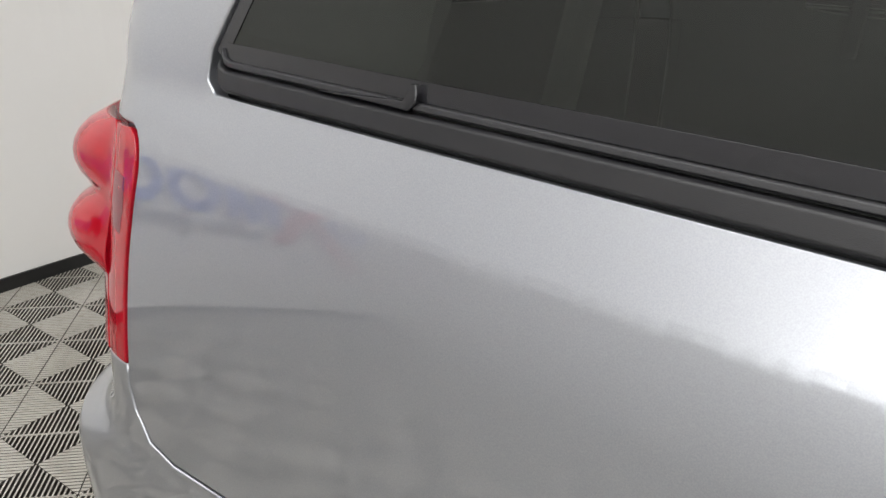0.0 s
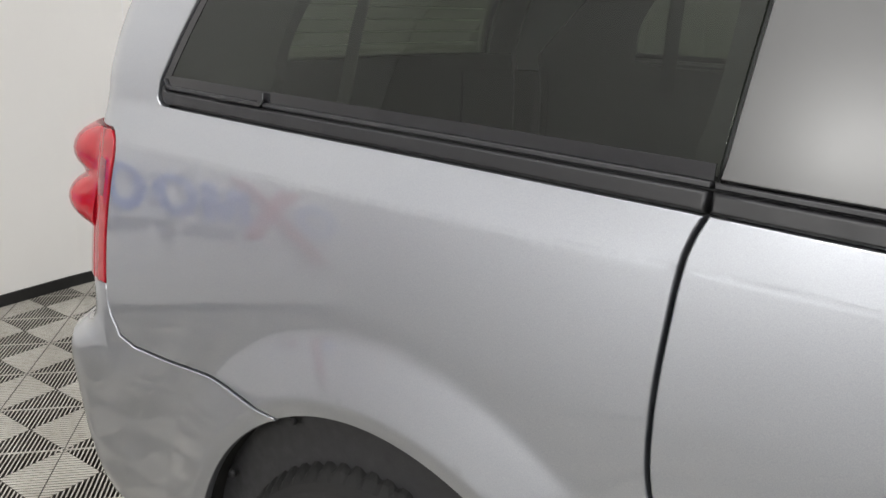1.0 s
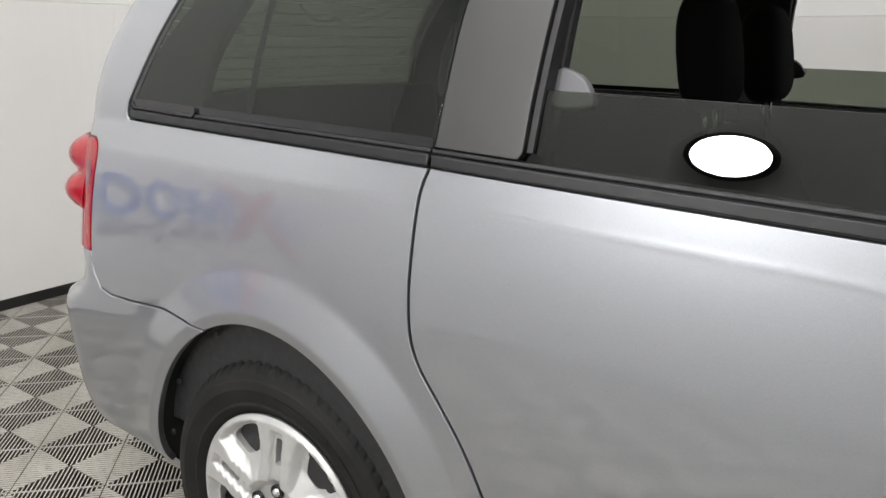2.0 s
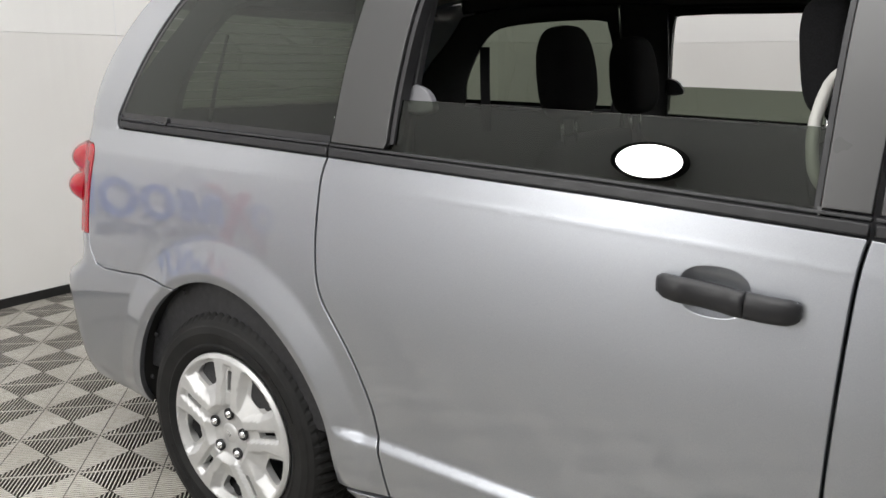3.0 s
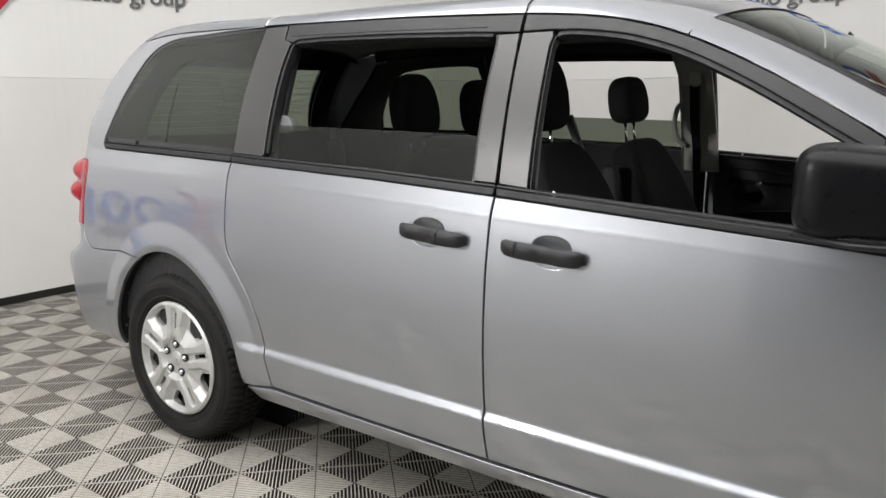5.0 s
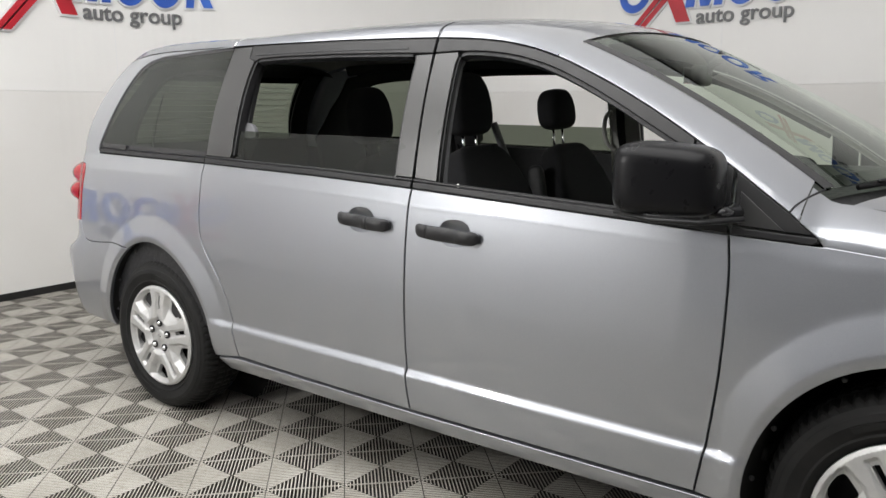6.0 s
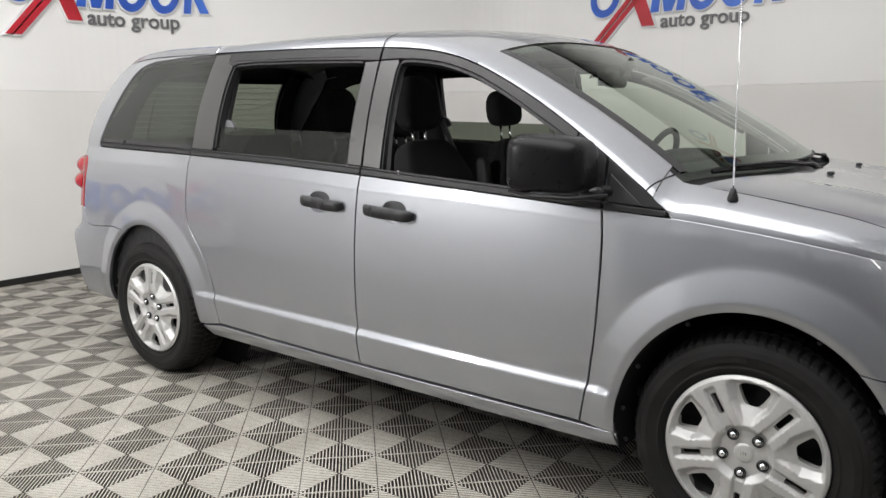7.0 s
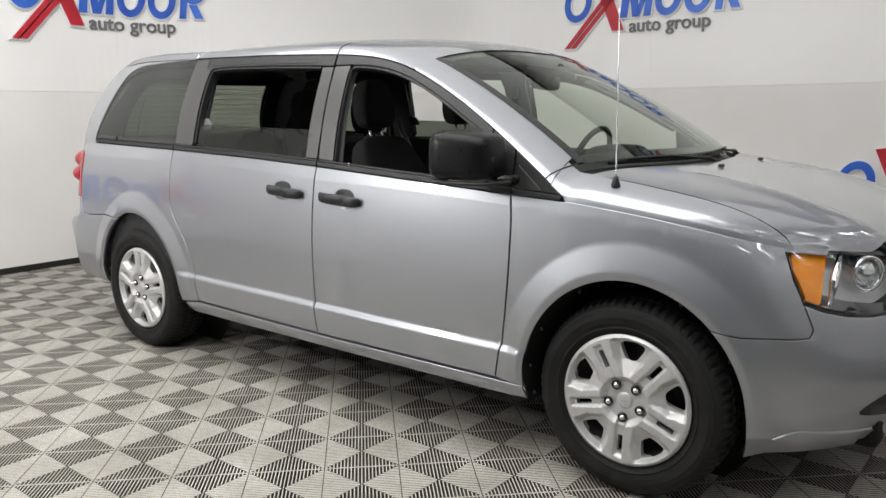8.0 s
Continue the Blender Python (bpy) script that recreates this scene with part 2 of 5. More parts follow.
def curve_through(pts, step=0.02, closed=False):
    """Points along a smooth (Catmull-Rom) line."""
    out = []
    n = len(pts)
    for i in range(n if closed else n - 1):
        p0 = pts[i - 1] if i or closed else pts[0]
        p1, p2 = pts[i], pts[(i + 1) % n]
        p3 = pts[(i + 2) % n] if (i + 2 < n or closed) else pts[-1]
        k = max(1, math.ceil(math.dist(p1, p2) / step))
        for j in range(k):
            s = j / k
            out.append(tuple(0.5 * (2 * b + (c - a) * s + (2 * a - 5 * b + 4 * c - d) * s * s + (3 * b - a - 3 * c + d) * s ** 3) for a, b, c, d in zip(p0, p1, p2, p3)))
    if not closed:
        out.append(tuple(pts[-1]))
    return out


def sheet(name, outline, surface, mat, parent, label="", step=0.03, fine=(), gap=0.0, depth=0.018, roll=0.003, normal_sign=1, holes=(), rows=()):
    """A panel: a flat outline filled with points, laid on a curved surface(a, b) -> Vector, with rolled edges of some depth.
    fine: (a, b, radius, step) for places that need more points."""
    from mathutils.geometry import delaunay_2d_cdt
    poly = densify(outline, step)
    if area(poly) < 0:
        poly.reverse()
    keep = []
    for p in poly:
        if not keep or math.dist(p, keep[-1]) > 0.0015:
            keep.append(p)
    poly = keep
    if gap:
        poly = inset(poly, gap)
    rim = inset(poly, roll)
    pts = list(rim)
    lo = [min(p[i] for p in rim) for i in (0, 1)]
    hi = [max(p[i] for p in rim) for i in (0, 1)]
    clear = [Vector(p) for p in rim]
    cell = step
    near = {}
    for v in clear:
        near.setdefault((int(v.x // cell), int(v.y // cell)), []).append(v)
    def free(a, b, d):
        ca, cb = int(a // cell), int(b // cell)
        for i in (-1, 0, 1):
            for j in (-1, 0, 1):
                for v in near.get((ca + i, cb + j), ()):
                    if (v.x - a) ** 2 + (v.y - b) ** 2 < d * d:
                        return False
        return True
    nb = max(1, round((hi[1] - lo[1]) / step))
    na = max(1, round((hi[0] - lo[0]) / step))
    for j in range(1, nb):
        for i in range(1, na):
            a, b = lo[0] + (hi[0] - lo[0]) * (i + 0.5 * (j % 2)) / na, lo[1] + (hi[1] - lo[1]) * j / nb
            if any((a - f[0]) ** 2 + (b - f[1]) ** 2 < f[2] ** 2 for f in fine):
                continue
            if inside((a, b), rim) and free(a, b, 0.5 * step):
                pts.append((a, b))
    for fa, fb, fr, fs in fine:
        k = int(fr / fs)
        for j in range(-k, k + 1):
            for i in range(-k, k + 1):
                a, b = fa + (i + 0.5 * (j % 2)) * fs, fb + j * fs
                if math.hypot(a - fa, b - fb) < fr and inside((a, b), rim) and free(a, b, 0.4 * fs):
                    pts.append((a, b))
    for a, b in rows:
        if inside((a, b), rim) and free(a, b, 0.25 * step):
            pts.append((a, b))
    edges = [(i, (i + 1) % len(rim)) for i in range(len(rim))]
    loops = []
    for h in holes:
        h = densify(list(h), step)
        first = len(pts)
        pts = [p for p in pts[:len(rim)]] + [p for p in pts[len(rim):] if not inside(p, h)]
        loops.append(h)
    starts = []
    for h in loops:
        first = len(pts)
        starts.append(first)
        pts += h
        edges += [(first + i, first + (i + 1) % len(h)) for i in range(len(h))]
    v2, _, f2, origin, *_ = delaunay_2d_cdt([Vector(p) for p in pts], edges, [], 0, 1e-6)
    v2 = [tuple(v) for v in v2]
    made = {k: i for i, ks in enumerate(origin) for k in ks}
    tris = []
    for f in f2:
        c = (sum(v2[i][0] for i in f) / len(f), sum(v2[i][1] for i in f) / len(f))
        if inside(c, rim) and not any(inside(c, h) for h in loops):
            tris.append(tuple(f))
    e = 0.0015
    def nrm(a, b):
        n = (surface(a + e, b) - surface(a - e, b)).cross(surface(a, b + e) - surface(a, b - e)).normalized()
        return n * normal_sign
    co = [surface(*v) for v in v2]
    no = [nrm(*v) for v in v2]
    faces = list(tris)
    loop_n = [no[i] for f in tris for i in f]
    # rolled edge: rim -> outline a little deeper -> outline at full depth
    n0, m = len(co), len(rim)
    back = {}
    idx = [made.get(i) for i in range(m)]
    side = []
    for i, p in enumerate(poly):
        n = nrm(*p)
        s = surface(*p)
        q = surface(*rim[i])
        out = (s - q)
        out = out.normalized() if out.length > 1e-9 else n
        co += [s - n * roll, s - n * depth]
        side.append(out)
    for i in range(m):
        j = (i + 1) % m
        if idx[i] is None or idx[j] is None:
            continue
        a0, a1, a2 = idx[i], n0 + 2 * i, n0 + 2 * i + 1
        b0, b1, b2 = idx[j], n0 + 2 * j, n0 + 2 * j + 1
        faces += [(a0, a1, b1, b0), (a1, a2, b2, b1)]
        loop_n += [no[a0], side[i], side[j], no[b0], side[i], side[i], side[j], side[j]]
    for start, h in zip(starts, loops):
        ids = [made.get(start + i) for i in range(len(h))]
        first = len(co)
        turn = 1 if area(h) > 0 else -1
        for p in h:
            co.append(surface(*p) - nrm(*p) * depth)
        mid = surface(sum(p[0] for p in h) / len(h), sum(p[1] for p in h) / len(h))
        for i in range(len(h)):
            j = (i + 1) % len(h)
            if ids[i] is None or ids[j] is None:
                continue
            quad = (ids[i], ids[j], first + j, first + i) if turn > 0 else (ids[j], ids[i], first + i, first + j)
            faces.append(quad)
            e1, e2 = co[quad[1]] - co[quad[0]], co[quad[3]] - co[quad[0]]
            fn = e1.cross(e2).normalized() * normal_sign
            loop_n += [fn] * 4
    if normal_sign < 0:
        flipped, k, turned = [], 0, []
        for f in faces:
            flipped.append(tuple(reversed(f)))
            turned += list(reversed(loop_n[k:k + len(f)]))
            k += len(f)
        faces, loop_n = flipped, turned
    me = bpy.data.meshes.new(name)
    me.from_pydata(co, [], faces)
    me.shade_smooth()
    me.normals_split_custom_set([tuple(n) for n in loop_n])
    return mesh_object(name, me, mat, parent, label)


def grid_sheet(name, na, nb, at, mat, parent, label="", thick=0.0, flip=False):
    """A patch from a grid of points at(i / na, j / nb)."""
    bm = bmesh.new()
    rows = [[bm.verts.new(at(i / na, j / nb)) for i in range(na + 1)] for j in range(nb + 1)]
    for j in range(nb):
        for i in range(na):
            f = (rows[j][i], rows[j][i + 1], rows[j + 1][i + 1], rows[j + 1][i])
            bm.faces.new(f[::-1] if flip else f)
    if thick:
        bmesh.ops.solidify(bm, geom=bm.faces[:], thickness=thick)
    me = bpy.data.meshes.new(name)
    bm.to_mesh(me)
    bm.free()
    me.shade_smooth()
    return mesh_object(name, me, mat, parent, label)


# ---- the van's body surfaces: x forward from the rear axle, y across, z up ----
def smooth(x, pts):
    xs, ys = [p[0] for p in pts], [p[1] for p in pts]
    n = len(xs)
    if x <= xs[0]:
        return ys[0] + (x - xs[0]) * (ys[1] - ys[0]) / (xs[1] - xs[0])
    if x >= xs[-1]:
        return ys[-1] + (x - xs[-1]) * (ys[-1] - ys[-2]) / (xs[-1] - xs[-2])
    i = 0
    while xs[i + 1] < x:
        i += 1
    def sl(k):
        lo, hi = max(k - 1, 0), min(k + 1, n - 1)
        return (ys[hi] - ys[lo]) / (xs[hi] - xs[lo])
    h = xs[i + 1] - xs[i]
    s = (x - xs[i]) / h
    return (2 * s ** 3 - 3 * s * s + 1) * ys[i] + (s ** 3 - 2 * s * s + s) * h * sl(i) + (3 * s * s - 2 * s ** 3) * ys[i + 1] + (s ** 3 - s * s) * h * sl(i + 1)


def ramp(x, a, b):
    t = min(1.0, max(0.0, (x - a) / (b - a)))
    return t * t * (3 - 2 * t)


BELT_Z = [(-1.1, 1.208), (-0.55, 1.196), (0.0, 1.183), (0.385, 1.175), (1.09, 1.149), (1.55, 1.125), (2.0, 1.096), (2.6, 1.058), (2.82, 1.043), (3.02, 1.022), (3.215, 0.995), (3.395, 0.958), (3.523, 0.926), (3.66, 0.905), (4.1, 0.84)]
BELT_Y = [(-1.1, -0.808), (-0.8, -0.848), (-0.55, -0.869), (-0.2, -0.8935), (0.1, -0.911), (0.4, -0.9195), (1.54, -0.944), (2.6, -0.957), (2.82, -0.955), (3.3, -0.945), (4.1, -0.94)]
BOW = [(-1.1, 1.75), (-0.3, 1.7), (0.1, 1.5), (0.5, 0.95), (0.8, 0.85), (4.1, 0.85)]      # how strongly the side bows below the shoulder
SIDE_LOW = [(0, 0), (0.04, 0), (0.10, 0.003), (0.15, 0.010), (0.18, 0.020), (0.22, 0.045), (0.30, 0.10)]
SHOULDER = [(-1.1, 0.085), (-0.4, 0.075), (0.0, 0.068), (0.5, 0.058), (1.3, 0.057), (1.6, 0.058), (2.0, 0.046), (2.6, 0.040), (3.4, 0.03), (4.1, 0.03)]      # drop from the belt to the shoulder line
REAR_X = [(0.2, -0.96), (0.4, -1.05), (0.6, -1.10), (0.69, -1.10), (0.75, -1.0), (0.85, -0.985), (1.15, -0.955), (1.25, -0.95), (1.4, -0.875), (1.55, -0.735), (1.65, -0.59), (1.75, -0.40)]
NOSE_X = [(0.2, 3.90), (0.45, 4.02), (0.65, 4.0), (0.8, 3.95), (0.93, 3.86), (1.05, 3.75)]
NOSE, TAIL = 4.02, -1.02
WHEELS = ((0.0, 0.36, 0.425), (3.075, 0.355, 0.398))      # x, z, half width of each arch
TALL = (1.035, 1.09)      # height of each arch over its half width


def plan(h):
    """Half width at the belt for a plan coordinate h (x before the ends are shaped)."""
    y = smooth(min(max(h, -1.1), 4.1), BELT_Y)
    s = (h - (NOSE - 1.0)) / 1.0
    if s > 0:
        y *= max(0.0, 1 - min(s, 1) ** 2.7) ** 0.5
    s = ((TAIL + 0.30) - h) / 0.30
    if s > 0:
        y *= max(0.0, 1 - min(s, 1) ** 2.4) ** (1 / 2.4)
    return y


def real_x(h, z):
    x = h + (smooth(z, NOSE_X) - NOSE) * ramp(h, 3.0, NOSE)
    return x + (smooth(z, REAR_X) - TAIL) * ramp(-h, 0.15, -TAIL)


def plan_h(x, z):
    h = x
    for _ in range(25):
        h += 0.6 * (x - real_x(h, z))
    return min(max(h, TAIL), NOSE)


HS = [TAIL + (NOSE - TAIL) * (0.5 - 0.5 * math.cos(math.pi * k / 6000)) for k in range(6001)]
US = [0.0]
for ha, hb in zip(HS, HS[1:]):
    US.append(US[-1] + math.hypot(hb - ha, plan(hb) - plan(ha)))
HS, US = np.array(HS), np.array(US)
U_REAR, U_NOSE = float(US[0]), float(US[-1])


def h_of(u):
    return float(np.interp(u, US, HS))


def u_of(x, z):
    return float(np.interp(plan_h(x, z), HS, US))


CUPS = ((1.328, 1.004), (1.740, 0.988))       # finger recesses behind the door handles


def round_off(c):
    """One coordinate of a squarish oval."""
    return math.copysign(abs(c) ** 0.8, c)


def side_y(h, z):
    x = real_x(h, z)
    zb = smooth(x, BELT_Z)
    zc = 0.5 - 0.0145 * (x - 1.5)
    rise = z - zb
    bow = 0.0265 * smooth(x, BOW)
    front = ramp(x, 0.0, 0.5)
    tuck = 0.0155 * (1 - front)      # the shoulder leans in further behind the doors
    if rise > 0:
        g = 0.14 * rise + 0.32 * rise * rise + bow - 0.0345 + tuck
    else:
        edge = ramp(x, 0.40, 0.52) * (1 - ramp(x, 2.60, 2.72))
        d, k = zb - z, smooth(x, SHOULDER)
        v = (d - k) / (zb - zc - k)
        v = min(max(v, 0.0), 1.0)
        g = -0.0407
        if front > 0:
            g += front * ((bow - 0.002) * max(0.0, 1 - v / 0.6) ** 2 + (0.008 * ((v - 0.6) / 0.4) ** 2 if v > 0.6 else 0.0))
        if front < 1:
            s = min(max(d - k, 0.0), 0.52)
            g += (1 - front) * (bow - 0.006 - 0.135 * s + 0.13 * s * s - 0.004 * (1 - math.exp(-s / 0.05)))
        e = k + 0.005 - d
        if e > 0:
            g += (0.0062 + tuck + 0.006 * (1 - front) + 0.002 * front) / k * (e - 0.005 if e > 0.010 else e * e / 0.020)
        g -= 0.0003 * math.exp(-((d - k) / 0.006) ** 2) * ramp(x, 0.45, 0.9) * (1 - ramp(x, 2.75, 3.2))
        if z < zc:
            e = zc - z
            g += -0.0145 * edge * ramp(e, 0.0, 0.027) + smooth(max(e, 0), SIDE_LOW)
    y = plan(h)
    k = y / min(-0.5, smooth(min(max(h, -1.1), 4.1), BELT_Y))
    y += g * min(1.0, max(0.0, k))
    for (wx, wz, wr), tall in zip(WHEELS, TALL):
        r = math.hypot(x - wx, (z - wz) / tall)
        if r < wr + 0.17:
            e = min(max(0.0, wr + 0.13 - r), 0.15)
            flare = 0.21 * (e - 0.010 if e > 0.020 else e * e / 0.040) - 0.015 * (1 - ramp(r, wr - 0.012, wr + 0.034))
            if wx > 1:
                flare *= ramp(x, 2.585, 2.66)
            y -= flare * min(1.0, max(0.0, k)) * ramp(z, 0.25, 0.45)
    for cx, cz in CUPS:
        d = abs((x - cx) / 0.062) ** 2.5 + abs((z - cz) / 0.044) ** 2.5
        if d < 1:
            y += 0.019 * (1 - d) ** 1.1
    return y


def body(sy, off=0.0):
    """The side surface on one side of the van, sunk by off: (u, z) -> place."""
    def at(u, z):
        uu = min(max(u, U_REAR + 1e-4), U_NOSE - 1e-4)
        h = h_of(uu)
        y, x = side_y(h, z), real_x(h, z)
        o = off(x, z) if callable(off) else off
        if o:
            e = 0.004
            h2 = h_of(min(uu + e, U_NOSE)); h1 = h_of(max(uu - e, U_REAR))
            t = Vector((real_x(h2, z) - real_x(h1, z), side_y(h2, z) - side_y(h1, z), 0)).normalized()
            n = Vector((t.y, -t.x, 0))
            x, y = x - n.x * o, y - n.y * o
        return Vector((x, -sy * y, z))
    return at


def skin(x, z):
    return side_y(plan_h(x, z), z)


def to_uz(pts):
    return [(u_of(x, z), z) for x, z in pts]


# ---- the booth: floor, walls, ceiling ----
WALL_X, WALL_Y = -2.95, 3.98
TURN_Y, TURN_R, BEND, CHORD = 0.225, 2.4, radians(35), 2.30
TURN_B = (WALL_Y - TURN_Y - TURN_R * math.sin(BEND) - CHORD * math.cos(BEND)) / (1 - math.sin(BEND))
ROOM_X, ROOM_Y, ROOM_H = 9.0, -6.4, 4.6
JOINT_A = 1.58


def wall_at(run):
    """Plan place and heading of the wall at a distance along it; it runs straight to TURN_Y, then turns the corner in two bends."""
    if run <= TURN_Y:
        return WALL_X, run, 0.0
    x, y, left = WALL_X, TURN_Y, run - TURN_Y
    first = TURN_R * BEND
    a = min(left, first) / TURN_R
    x, y, left = x + TURN_R * (1 - math.cos(a)), y + TURN_R * math.sin(a), left - first
    if left <= 0:
        return x, y, a
    on = min(left, CHORD)
    x, y, left = x + on * math.sin(BEND), y + on * math.cos(BEND), left - CHORD
    if left <= 0:
        return x, y, BEND
    b = min(BEND + left / TURN_B, math.pi / 2)
    x, y = x + TURN_B * (math.cos(BEND) - math.cos(b)), y + TURN_B * (math.sin(b) - math.sin(BEND))
    return x, y, b


def wall_line():
    """Plan of the rear and far walls with the rounded corner between them."""
    length = TURN_R * BEND + CHORD + TURN_B * (math.pi / 2 - BEND)
    pts = [(WALL_X, ROOM_Y), (WALL_X, TURN_Y)] + [wall_at(TURN_Y + length * k / 60)[:2] for k in range(1, 60)]
    return pts + [(wall_at(TURN_Y + length)[0], WALL_Y), (ROOM_X, WALL_Y)]


def strip_bm(line, z0, z1, inner, outer):
    """A wall of some thickness along a plan line; inner and outer are offsets to the line's left."""
    bm = bmesh.new()
    n = len(line)
    cols = []
    for i, p in enumerate(line):
        a, b = Vector(line[max(i - 1, 0)]), Vector(line[min(i + 1, n - 1)])
        d = (b - a).normalized()
        side = Vector((-d.y, d.x))
        cols.append([bm.verts.new((p[0] + side.x * o, p[1] + side.y * o, z)) for o, z in ((inner, z0), (inner, z1), (outer, z1), (outer, z0))])
    for a, b in zip(cols, cols[1:]):
        for k in range(4):
            bm.faces.new((a[k], a[(k + 1) % 4], b[(k + 1) % 4], b[k]))
    bm.faces.new(cols[0])
    bm.faces.new(cols[-1][::-1])
    return bm


def build_room():
    line = wall_line()
    a = line[:2]
    b = line[1:]
    rear = part("wall_rear", strip_bm(a, JOINT_A, ROOM_H, 0.0, 0.12), WALL, None, "white painted booth wall panels with a black base strip")
    far = part("wall_far", strip_bm(b, JOINT_A, ROOM_H, 0.0, 0.12), WALL, None, "white painted booth wall turning a rounded corner")
    for line_low, owner in ((a, rear), (b, far)):
        part("lower_panel", strip_bm(line_low, 0, JOINT_A - 0.002, 0.0, 0.12), WALL_LOW, owner, "off-white lower wall panel")
    tagged(rear, category="wall", kind="structure")
    tagged(far, category="wall", kind="structure")
    # Unseen; made white so the headlamps and bumper mirror something bright.
    front = part("wall_front", box_bm(ROOM_X, ROOM_X + 0.12, ROOM_Y, WALL_Y, 0, ROOM_H), WALL, None, "unseen plain white wall added to close the hall")
    tagged(front, category="wall", kind="structure")
    near = part("wall_near", box_bm(WALL_X, ROOM_X, ROOM_Y - 0.12, ROOM_Y, 0, ROOM_H), WALL_DARK, None, "plain dark grey wall closing the hall")
    tagged(near, category="wall", kind="structure")
    side = part("wall_near_booth", box_bm(WALL_X + 0.002, 1.55, -3.74, -3.62, 0, 3.5), WALL, None, "white painted booth wall carrying a round light")
    tagged(side, category="wall", kind="structure")
    base = part("baseboard", strip_bm(line, 0, 0.055, -0.012, -0.001), BASE_BLACK, None, "thin black vinyl strip along the wall's foot")
    tagged(base, category="baseboard", kind="structure")
    roof = part("ceiling", box_bm(WALL_X, ROOM_X, ROOM_Y, WALL_Y, ROOM_H, ROOM_H + 0.1), CEILING, None, "plain dark grey hall ceiling")
    tagged(roof, category="ceiling", kind="structure")
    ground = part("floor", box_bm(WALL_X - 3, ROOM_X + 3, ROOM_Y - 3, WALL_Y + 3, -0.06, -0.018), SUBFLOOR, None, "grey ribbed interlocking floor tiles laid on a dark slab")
    tagged(ground, category="floor", kind="structure")
    global FLOOR
    FLOOR = ground
    # joints between the wall panels
    x, y, turn = wall_at(0.73)
    seams = [pose(x, y, 0, 0, 0, 90 - math.degrees(turn)), pose(1.02, WALL_Y, 0)]
    for m in seams:
        ob = part("trim", box_bm(-0.0015, 0.0015, -0.0015, 0.0, 0.06, ROOM_H), SIGN_WHITE, None, "fine joint between white wall panels")
        ob.matrix_basis = m
        tagged(ob, category="trim", kind="structure")


def ceiling_lamp(x, y):
    lamp = thing("strip_light", "long thin white ceiling light with a lit diffuser", "light", "hall strip lights")
    part("housing", box_bm(-0.47, 0.47, -0.06, 0.06, 0.03, 0.09, 0.01), SIGN_WHITE, lamp)
    part("diffuser", box_bm(-0.45, 0.45, -0.04, 0.04, 0.0, 0.03, 0.008), DIFFUSER, lamp, "glowing white diffuser")
    lamp.matrix_basis = pose(x, y, ROOM_H - 0.09)
    return lamp


def build_lamps():
    # Unseen panel added as the soft light over the near side; form assumed.
    soft = thing("unseen_light", "unseen wide luminous panel added as overhead soft light", "light")
    part("fabric", box_bm(-1.8, 4.0, -5.6, -0.4, ROOM_H - 0.35, ROOM_H - 0.33), NEAR_SOFT, soft, "glowing white panel face")
    part("fabric_frame", box_bm(-1.84, 4.04, -5.64, -0.36, ROOM_H - 0.328, ROOM_H - 0.02), SIGN_WHITE, soft, "white frame")
    # Unseen fill panel, added only to brighten the far wall.
    far = thing("unseen_light", "unseen dim panel added to fill light on the far wall", "light")
    part("fabric", box_bm(-0.6, 5.0, 0.2, 3.3, ROOM_H - 0.35, ROOM_H - 0.33), FAR_FILL, far, "faint glow of the added panel")
    part("fabric_frame", box_bm(-0.64, 5.04, 0.16, 3.34, ROOM_H - 0.328, ROOM_H - 0.02), SIGN_WHITE, far, "white frame")
    first = None
    for y in (-5.4, -3.4, -1.4, 0.6, 2.6):
        for x in (4.6, 6.4, 8.2):
            if first is None:
                first = ceiling_lamp(x, y)
            else:
                copy_thing(first, pose(x, y, ROOM_H - 0.09))


build_room()
build_lamps()

# ---- the van ----
van = thing("minivan", "silver-grey metallic minivan with black window pillars, windows partly lowered", "minivan")
BELT = [(-0.55, 1.196), (0.0, 1.183), (0.385, 1.175), (1.09, 1.149), (1.55, 1.125), (2.0, 1.096), (2.6, 1.058), (2.80, 1.046)]
SLIDE_SEAM = curve_through([(0.608, 0.368), (0.57, 0.515), (0.553, 0.586), (0.507, 0.68), (0.458, 0.752), (0.406, 0.823), (0.385, 0.88), (0.379, 0.96), (0.382, 1.05), (0.389, 1.13), (0.405, 1.175)])
B_SEAM = curve_through([(1.548, 0.349), (1.533, 0.5), (1.531, 0.7), (1.535, 0.9), (1.542, 1.056), (1.552, 1.124)])
F_SEAM = curve_through([(2.551, 0.345), (2.578, 0.496), (2.604, 0.71), (2.612, 0.935), (2.602, 1.058)])
GLASS_REAR = curve_through([(-0.557, 1.235), (-0.502, 1.325), (-0.445, 1.412), (-0.372, 1.507), (-0.295, 1.583), (-0.21, 1.625), (-0.1, 1.645)])
GLASS_TOP = [(-0.1, 1.645), (0.13, 1.651), (0.466, 1.655)]
ROOF_EDGE = [(-0.55, 1.575), (-0.42, 1.630), (-0.3, 1.658), (-0.1, 1.669), (0.13, 1.666), (0.466, 1.660), (0.765, 1.654), (1.14, 1.645), (1.565, 1.626), (1.728, 1.612), (1.841, 1.595), (1.95, 1.568), (2.055, 1.531), (2.156, 1.486), (2.253, 1.438), (2.345, 1.388),
             (2.432, 1.336), (2.515, 1.283), (2.594, 1.23), (2.67, 1.175), (2.747, 1.118), (2.82, 1.058)]
